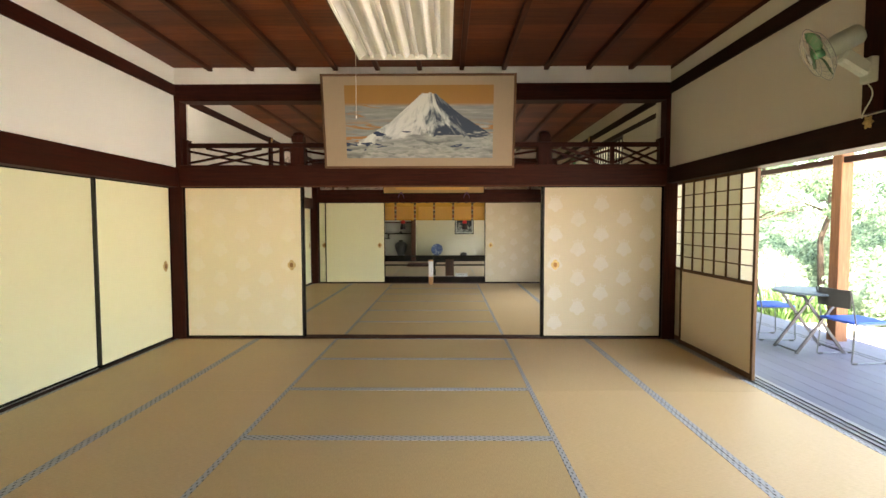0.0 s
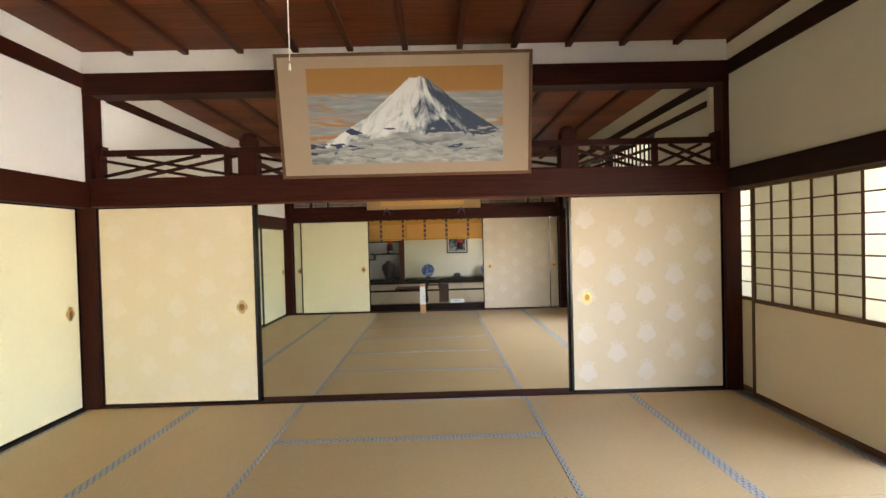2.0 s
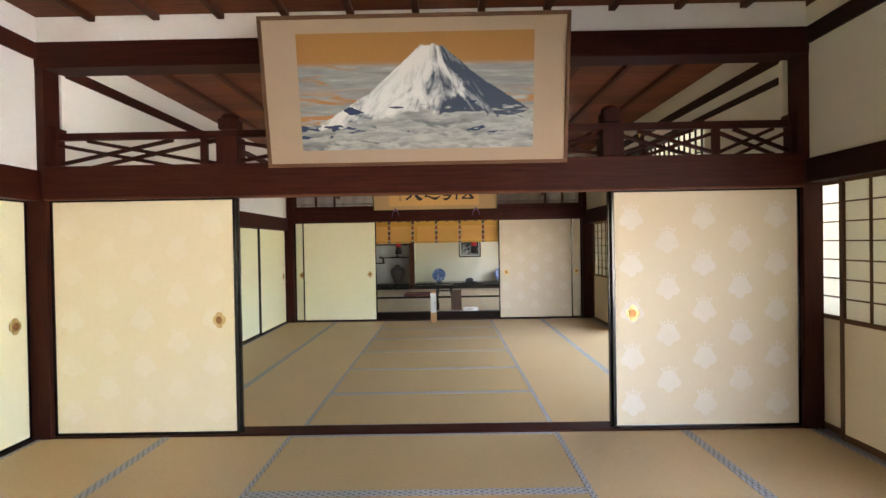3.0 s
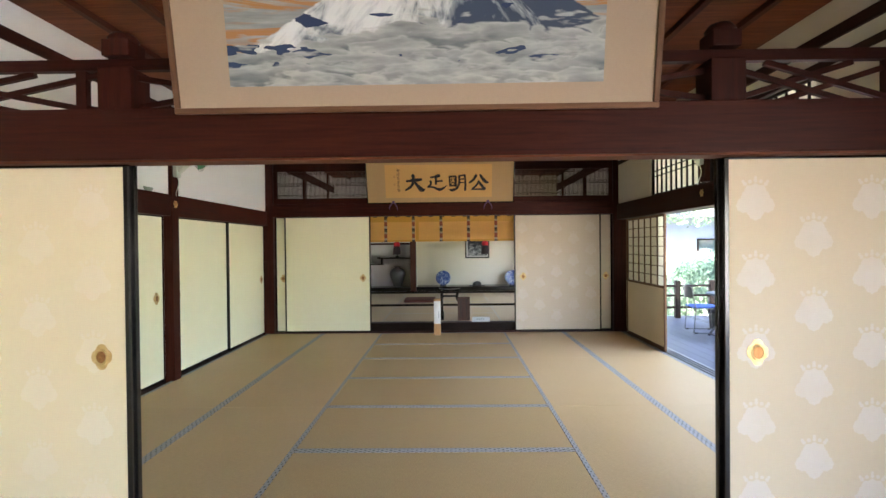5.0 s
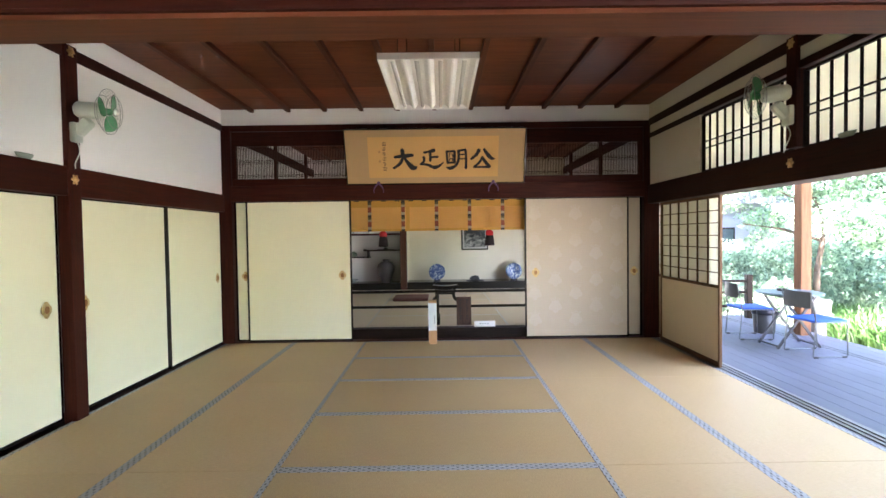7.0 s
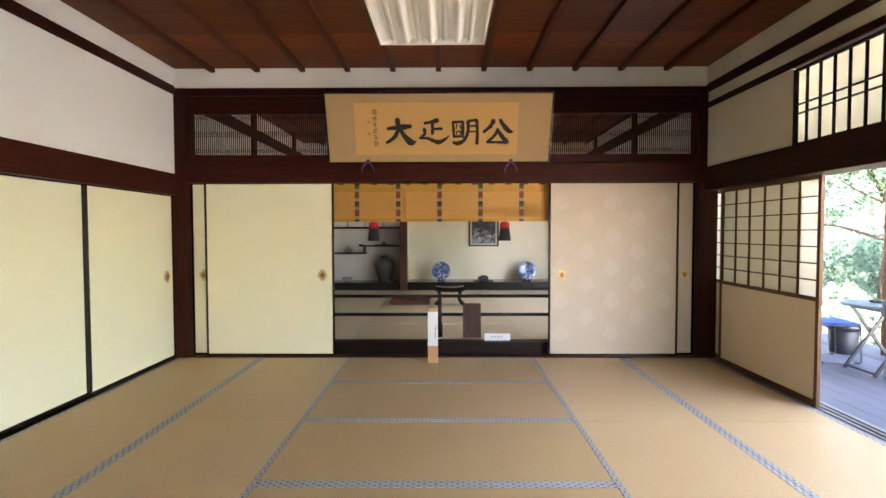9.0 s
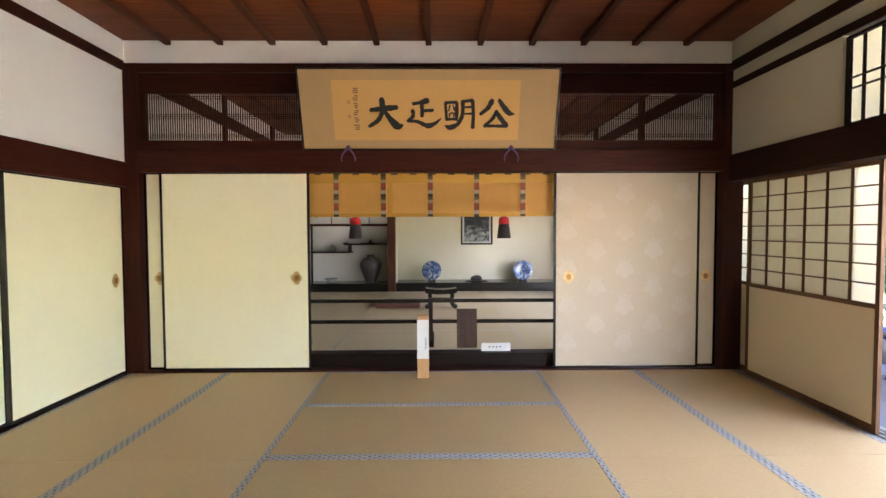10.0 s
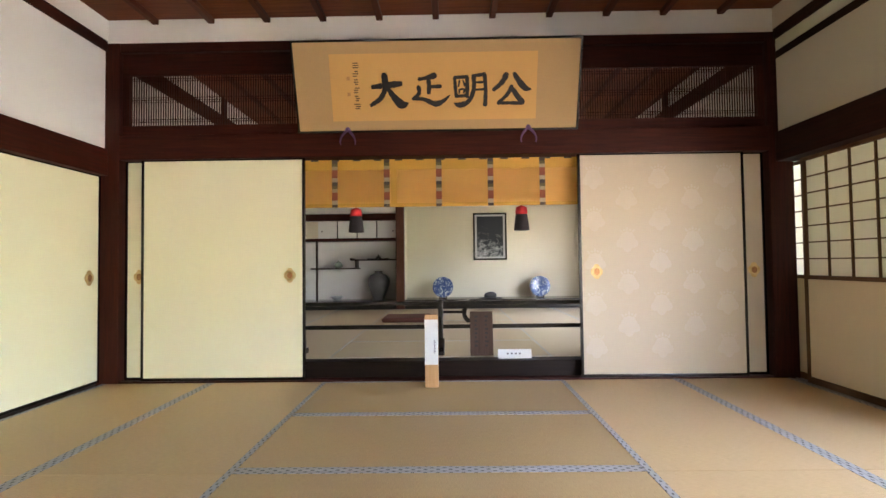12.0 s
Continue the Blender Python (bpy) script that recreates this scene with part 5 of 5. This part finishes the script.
def nail_cover(x, y, z, side):
    bm = B()
    n = 36
    out = [((0.030 + 0.008 * math.cos(6 * 2 * math.pi * i / n)) * math.cos(2 * math.pi * i / n), (0.034 + 0.008 * math.cos(6 * 2 * math.pi * i / n)) * math.sin(2 * math.pi * i / n)) for i in range(n)]
    m = Matrix.Translation((x, y, z)) @ Matrix.Rotation(radians(90 * side), 4, "Z")
    prism(bm, out, 0.008, m @ Matrix.Translation((0, -0.008, 0)))
    lathe(bm, ((0.020, 0.008), (0.017, 0.018), (0.007, 0.024), (0.0001, 0.025)), 16, m @ Matrix.Rotation(radians(90), 4, "X"))
    solid("nail_cover", bm, BRASS, "small gilt flower-shaped nail cover on the lintel", "nail cover", group="nail covers")


nail_cover(BL + 0.066, 8.967, 1.83, 1)
nail_cover(BWR - 0.031, 8.975, 1.885, -1)
nail_cover(AWR - 0.031, 3.505, 1.945, -1)
nail_cover(BL + 0.066, 8.967, 2.79, 1)
nail_cover(BWR - 0.031, 8.975, 2.79, -1)
TRAY = plain("grey_green_plastic", (0.26, 0.32, 0.25), 0.4)
for x, y, nm in ((BWL + 0.014, 8.55, "west"), (BWR - 0.014, 8.48, "east")):
    bm = lathe(B(), ((0.05, 0.0), (0.07, 0.02), (0.075, 0.035), (0.068, 0.036), (0.05, 0.008)), 20, Matrix.Translation((x, y, 1.983 if nm == "east" else 1.926)) @ Matrix.Diagonal((0.2, 1.0, 1, 1)))
    solid("small_dish", bm, TRAY, "small grey-green plastic dish on the lintel ledge", "dish", group="dishes on the lintels")

# ---- veranda furniture ----
STEEL = plain("bent_steel_tube", (0.14, 0.145, 0.155), 0.3, 0.9, 0.05)
DARKSTEEL = plain("dark_folding_leg", (0.06, 0.06, 0.07), 0.4, 0.6)
BLUE = plain("blue_seat_cloth", (0.02, 0.095, 0.45), 0.75, 0, 0.08)
BLACKPL = plain("black_backrest", (0.03, 0.032, 0.036), 0.5)
TABLETOP = plain("pale_table_top", (0.085, 0.125, 0.17), 0.5, 0, 0.05)
DZ = -0.028


def tube(bm, pts, r=0.008):
    for p, q in zip(pts, pts[1:]):
        rod(bm, p, q, r, None, 8)
        bmesh.ops.create_icosphere(bm, subdivisions=1, radius=r, matrix=Matrix.Translation(q))


def folding_chair(m):
    """A stacking chair of bent tube that looks along local x."""
    c = thing("stacking_chair", "stacking chair with a blue seat and black back on the veranda", "chair", (0, 0, 0), "veranda chairs")
    for s in (-0.215, 0.215):
        bm = B()
        tube(bm, [(-0.24, s, 0.80), (-0.17, s, 0.43), (-0.205, s, 0.02), (-0.19, s, 0.012), (0.21, s, 0.012), (0.225, s, 0.03), (0.21, s, 0.42), (0.195, s, 0.435), (-0.17, s, 0.43)])
        part("side_frame", bm, STEEL, c, "bent steel tube")
        for x in (-0.17, 0.18):
            part("foot_pad", box(B(), x - 0.025, x + 0.025, s - 0.014, s + 0.014, 0.0, 0.022, 0.004), BLACKPL, c)
    bm = box(B(), -0.20, 0.225, -0.205, 0.205, 0.43, 0.46, 0.012)
    part("seat", bm, BLUE, c, "blue upholstered seat")
    ys_ = [-0.2 + 0.4 * i / 8 for i in range(9)]
    back_ = [(-0.214 - 0.03 * (1 - (a / 0.2) ** 2), a) for a in ys_]
    ring = back_ + [(x - 0.016, a) for x, a in reversed(back_)]
    bm = prism(B(), ring, 0.20, Matrix(((1, 0, 0, 0), (0, 0, 1, 0), (0, 1, 0, 0.60), (0, 0, 0, 1))))
    part("backrest", bm, BLACKPL, c, "black curved backrest")
    part("cross_tube", rod(B(), (0.20, -0.215, 0.425), (0.20, 0.215, 0.425), 0.009), STEEL, c)
    c.matrix_basis = m @ Matrix.Diagonal((0.94, 0.94, 0.90, 1))
    return c


def folding_table(x, y):
    t_ = thing("folding_table", "round pale folding table with crossed dark legs on the veranda", "table", (x, y, DZ), "veranda tables")
    t_.scale = (0.77, 0.77, 0.90)
    part("table_top", lathe(B(), ((0.43, 0.700), (0.45, 0.705), (0.45, 0.722), (0.44, 0.728)), 48), TABLETOP, t_, "pale grey round top")
    for sy in (-0.22, 0.22):
        for s in (-1, 1):
            part("leg", beam(B(), (s * 0.34, sy + 0.012 * s, 0.0), (-s * 0.26, sy + 0.012 * s, 0.70), 0.022, 0.034), DARKSTEEL, t_)
    for s in (-1, 1):
        part("stretcher", rod(B(), (s * 0.32, -0.22, 0.03), (s * 0.32, 0.22, 0.03), 0.011), DARKSTEEL, t_)
        part("stretcher", rod(B(), (s * 0.24, -0.22, 0.675), (s * 0.24, 0.22, 0.675), 0.011), DARKSTEEL, t_)


folding_table(4.08, 11.12)
folding_table(4.03, 5.80)
ch = folding_chair(pose(4.07, 10.70, DZ, 0, 0, 4))
copy_thing(ch, pose(3.90, 11.62, DZ, 0, 0, -8))
copy_thing(ch, pose(4.21, 5.45, DZ, 0, 0, 4))
copy_thing(ch, pose(3.98, 6.42, DZ, 0, 0, -6))
ash = thing("ash_tray", "small dark ash tray on the folding table", "ash tray", (4.06, 11.20, DZ + 0.656))
part("dish", lathe(B(), ((0.05, 0), (0.06, 0.004), (0.065, 0.03), (0.055, 0.03), (0.045, 0.008)), 20), BLACKPL, ash)
bn = thing("waste_bin", "black waste bin with a plastic liner beside the table", "bin", (4.29, 11.88, DZ))
part("body", lathe(B(), ((0.12, 0), (0.125, 0.01), (0.15, 0.33), (0.145, 0.33), (0.12, 0.02)), 24), BLACKPL, bn)
part("liner", lathe(B(), ((0.152, 0.26), (0.158, 0.30), (0.153, 0.338), (0.142, 0.334)), 24), DARKSTEEL, bn, "dark plastic liner")

fence = thing("veranda_railing", "dark low railing at the end of the veranda", "railing", (0, 13.0, DZ), "", "structure")
for x in (2.95, 3.55, 4.15, 4.78):
    part("post", box(B(), x - 0.045, x + 0.045, -0.045, 0.045, 0.0, 0.70, 0.01), BLACKWOOD["z"], fence)
for z in (0.20, 0.42, 0.60):
    part("rail", rod(B(), (2.9, 0, z), (4.83, 0, z), 0.022, None, 10), BLACKWOOD["x"], fence)
bsn = thing("stone_basin", "round grey stone water basin beside the veranda", "basin", (5.2, 12.1, -0.6))
STONE = plain("grey_granite", (0.10, 0.105, 0.11), 0.85, 0, 0.2, 40)
part("basin", lathe(B(), ((0.10, 0.0), (0.11, 0.05), (0.09, 0.66), (0.14, 0.78), (0.155, 0.94), (0.15, 0.98), (0.12, 0.98), (0.10, 0.92), (0.0001, 0.90)), 28), STONE, bsn)


# ---- garden ----
def leaf_mat(name, dark, light):
    k = Nodes(name, 0.45)
    c = k.ramp(k.island(), (0.0, dark), (0.55, light), (1.0, tuple(min(1, x * 1.5) for x in light)))
    k.colour(c)
    tr_ = k.t.nodes.new("ShaderNodeBsdfTranslucent")
    k.t.links.new(c, tr_.inputs[0])
    mx_ = k.t.nodes.new("ShaderNodeMixShader")
    mx_.inputs[0].default_value = 0.35
    k.t.links.new(k.b.outputs[0], mx_.inputs[1])
    k.t.links.new(tr_.outputs[0], mx_.inputs[2])
    k.t.links.new(mx_.outputs[0], k.t.nodes["Material Output"].inputs[0])
    return k.m


LEAF = leaf_mat("maple_leaf", (0.06, 0.12, 0.075), (0.20, 0.31, 0.18))
LEAF2 = leaf_mat("evergreen_leaf", (0.05, 0.105, 0.075), (0.15, 0.24, 0.165))
AZALEA = leaf_mat("azalea_leaf", (0.09, 0.16, 0.11), (0.26, 0.36, 0.25))
FERN = leaf_mat("fern_blade", (0.02, 0.06, 0.015), (0.06, 0.13, 0.035))
BARK = wood("rough_bark", (0.045, 0.035, 0.027), (0.13, 0.10, 0.08), "z", 0.9, 0.8, 0.8)
rng = np.random.default_rng(11)


def leaves(name, material, centres, size, parent=None):
    """Many small pointed leaves, each of two triangles folded along its middle."""
    n = len(centres)
    d = rng.normal(size=(n, 3))
    d /= np.linalg.norm(d, axis=1)[:, None]
    e = np.cross(d, rng.normal(size=(n, 3)))
    e /= np.linalg.norm(e, axis=1)[:, None]
    s = size * rng.uniform(0.6, 1.4, (n, 1))
    up = np.cross(d, e) * s * 0.15
    pts = np.stack([centres - d * s, centres + e * s * 0.5 + up, centres + d * s, centres - e * s * 0.5 + up], 1).reshape(-1, 3)
    base = np.arange(n) * 4
    tris = np.concatenate([np.stack([base, base + 1, base + 2], 1), np.stack([base, base + 2, base + 3], 1)])
    me = bpy.data.meshes.new(name)
    me.from_pydata(pts.tolist(), [], tris.tolist())
    me.materials.append(material)
    ob = new(name, me)
    ob.parent = parent
    return ob


def blobs(n, middle, spread, size, count):
    """Leaf places in n uneven clumps."""
    out = []
    for i in range(n):
        c = np.array(middle) + rng.uniform(-1, 1, 3) * np.array(spread)
        r = size * rng.uniform(0.6, 1.3)
        p = rng.normal(size=(count, 3))
        p /= np.linalg.norm(p, axis=1)[:, None]
        p *= (rng.uniform(0.35, 1.0, (count, 1)) ** 0.5) * r
        p[:, 2] *= 0.55
        out.append(c + p)
    return np.concatenate(out)


def tree(label, height, crown, material, clumps, leaf):
    t_ = thing("tree", label, "tree", (0, 0, 0), "garden trees")
    bm = B()
    r = random.Random(int(height * 100))
    last = Vector((0, 0, -0.1))
    radius = 0.013 * height + 0.015
    for i in range(7):
        q = Vector((r.uniform(-0.12, 0.12) * (i + 1) * 0.4, r.uniform(-0.12, 0.12) * (i + 1) * 0.4, height * (i + 1) / 8))
        rod(bm, last, q, radius, radius * 0.86, 10)
        radius *= 0.86
        if i > 1:
            for j in range(2):
                a = r.uniform(0, 6.28)
                mid_ = q + Vector((math.cos(a), math.sin(a), 0.35)) * crown * 0.35
                end = mid_ + Vector((math.cos(a + 0.4), math.sin(a + 0.4), 0.15)) * crown * 0.35
                rod(bm, q, mid_, radius * 0.55, radius * 0.35, 7)
                rod(bm, mid_, end, radius * 0.35, radius * 0.12, 7)
        last = q
    part("trunk", bm, BARK, t_, "rough grey-brown trunk and limbs")
    leaves("crown", material, blobs(clumps, (0, 0, height * 0.68), (crown * 0.8, crown * 0.8, height * 0.34), 0.70, 560), leaf, t_)
    return t_


t1 = tree("slender maple with light green airy leaves", 5.2, 2.3, LEAF, 28, 0.042)
t2 = tree("dark evergreen garden tree with dense leaves", 6.6, 2.6, LEAF2, 27, 0.048)
t1.matrix_basis = pose(8.2, 13.6, -0.6)
t2.matrix_basis = pose(12.8, 21.0, -0.6)
for src, x, y, a, s in ((t1, 7.1, 14.5, 200, 0.9), (t1, 10.6, 14.2, 140, 1.15), (t2, 14.0, 14.5, 200, 1.1), (t1, 12.5, 11.2, 260, 1.1),
                        (t2, 13.6, 8.6, 310, 1.2), (t2, 15.5, 20.0, 90, 1.3), (t2, 10.0, 23.0, 130, 1.3), (t2, 17.5, 11.5, 40, 1.3), (t2, 5.6, 24.0, 350, 1.2),
                        (t2, 16.0, 5.0, 15, 1.2), (t2, 14.0, 0.0, 215, 1.2)):
    o = copy_thing(src, pose(x, y, -0.6, 0, 0, a))
    o.scale = (s, s, s)


def mound(x, y, rx, ry, h, n, label):
    """A clipped shrub: a dense uneven shell of small leaves round a dark core."""
    sh_ = thing("azalea_shrub", label, "shrub", (x, y, -0.6), "clipped shrubs")
    a = rng.uniform(0, 2 * math.pi, n)
    c = rng.uniform(0.0, 1.0, n)
    rr = np.sqrt(1 - c * c) * rng.uniform(0.88, 1.05, n)
    lump = 1 + 0.09 * np.sin(5 * a + 3 * c) + 0.06 * np.sin(11 * a)
    p = np.stack([rx * rr * lump * np.cos(a), ry * rr * lump * np.sin(a), h * c * lump * rng.uniform(0.92, 1.04, n) + 0.03], 1)
    leaves("foliage", AZALEA, p, 0.045, sh_)
    # solid core added; its dark colour stands for the shade between leaves
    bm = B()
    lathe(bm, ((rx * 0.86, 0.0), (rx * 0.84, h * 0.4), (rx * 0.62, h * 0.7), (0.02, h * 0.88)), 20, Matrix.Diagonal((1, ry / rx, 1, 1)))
    part("inner_growth", bm, LEAF2, sh_, "dark solid core standing for the shade inside")


for x, y, rx, ry, h, n in ((9.4, 10.2, 1.5, 1.3, 1.35, 14000), (11.6, 12.0, 1.8, 1.6, 1.9, 15000), (12.2, 8.2, 1.6, 1.8, 1.9, 12000),
                           (9.6, 15.6, 1.4, 1.4, 1.3, 9000), (7.4, 18.4, 1.5, 1.4, 1.5, 9000), (6.4, 14.6, 0.8, 0.9, 0.9, 5000), (9.0, 4.5, 1.6, 1.6, 1.8, 9000)):
    mound(x, y, rx, ry, h, n, "clipped azalea shrub in full sun")
shrubs = [o for o in scene.objects if o.name.startswith("azalea_shrub") and o.parent is None]
for i, (x, y, s) in enumerate(((6.6, 16.4, 0.9), (8.3, 16.4, 0.8), (10.2, 17.8, 1.0), (12.0, 15.2, 1.0), (12.8, 18.0, 1.1), (9.0, 20.6, 1.1), (6.2, 19.4, 0.8), (14.6, 16.6, 1.2), (13.4, 12.6, 1.0),
                               (7.6, 12.2, 0.55), (7.0, 22.5, 1.1), (11.6, 21.5, 1.2), (15.5, 13.0, 1.3), (12.6, 6.2, 1.1), (5.6, 17.2, 0.5), (17.0, 18.0, 1.4), (14.2, 22.0, 1.4))):
    o = copy_thing(shrubs[i % len(shrubs)], pose(x, y, -0.6, 0, 0, 47 * i))
    o.scale = (s, s, s * 1.15)
# ferns along the veranda
cnt = 6000
px = rng.uniform(6.5, 8.0, cnt)
py = rng.uniform(10.0, 17.0, cnt)
ang = rng.uniform(0, 2 * math.pi, cnt)
hh = rng.uniform(0.25, 0.62, cnt)
lean = rng.uniform(0.1, 0.4, cnt)
verts, faces = [], []
for i in range(cnt):
    ca, sa = math.cos(ang[i]), math.sin(ang[i])
    w = 0.022
    o = len(verts)
    for f_, h_ in ((0.0, 0.0), (0.35, 0.62), (1.0, 0.95)):
        cx_, cy_, cz_ = px[i] + lean[i] * f_ * ca, py[i] + lean[i] * f_ * sa, -0.6 + hh[i] * h_
        ww = w * (1 - 0.85 * f_)
        verts += [(cx_ - sa * ww, cy_ + ca * ww, cz_), (cx_ + sa * ww, cy_ - ca * ww, cz_)]
    faces += [(o, o + 1, o + 3, o + 2), (o + 2, o + 3, o + 5, o + 4)]
me = bpy.data.meshes.new("fern_bed")
me.from_pydata(verts, [], faces)
me.materials.append(FERN)
tagged(new("fern_bed", me), "bed of bright green fern blades along the veranda", "ferns", "", "stuff")

# neighbouring house beyond the veranda's end
hs = thing("neighbour_house", "pale walled neighbouring house with a dark tiled roof", "house", (8.6, 22.5, -0.6), "", "structure")
part("wall", box(B(), -3.0, 3.0, 0, 5, 0, 3.0), plain("lavender_grey_render", (0.30, 0.30, 0.37), 0.9, 0, 0.08, 2), hs)
part("roof", prism(B(), [(-3.7, 2.9), (3.7, 2.9), (1.0, 4.6), (-1.0, 4.6)], 6.4, Matrix.Translation((0, -0.7, 0))), plain("dark_roof_tile", (0.09, 0.10, 0.115), 0.5), hs)
for x in (-1.6, 1.2):
    w_ = part("window", box(B(), x - 0.5, x + 0.5, -0.03, 0.02, 1.0, 2.1), BLACKWOOD["z"], hs)
    part("pane", box(B(), x - 0.44, x + 0.44, -0.04, -0.031, 1.06, 2.04), plain("window_glass", (0.06, 0.08, 0.09), 0.1), w_)
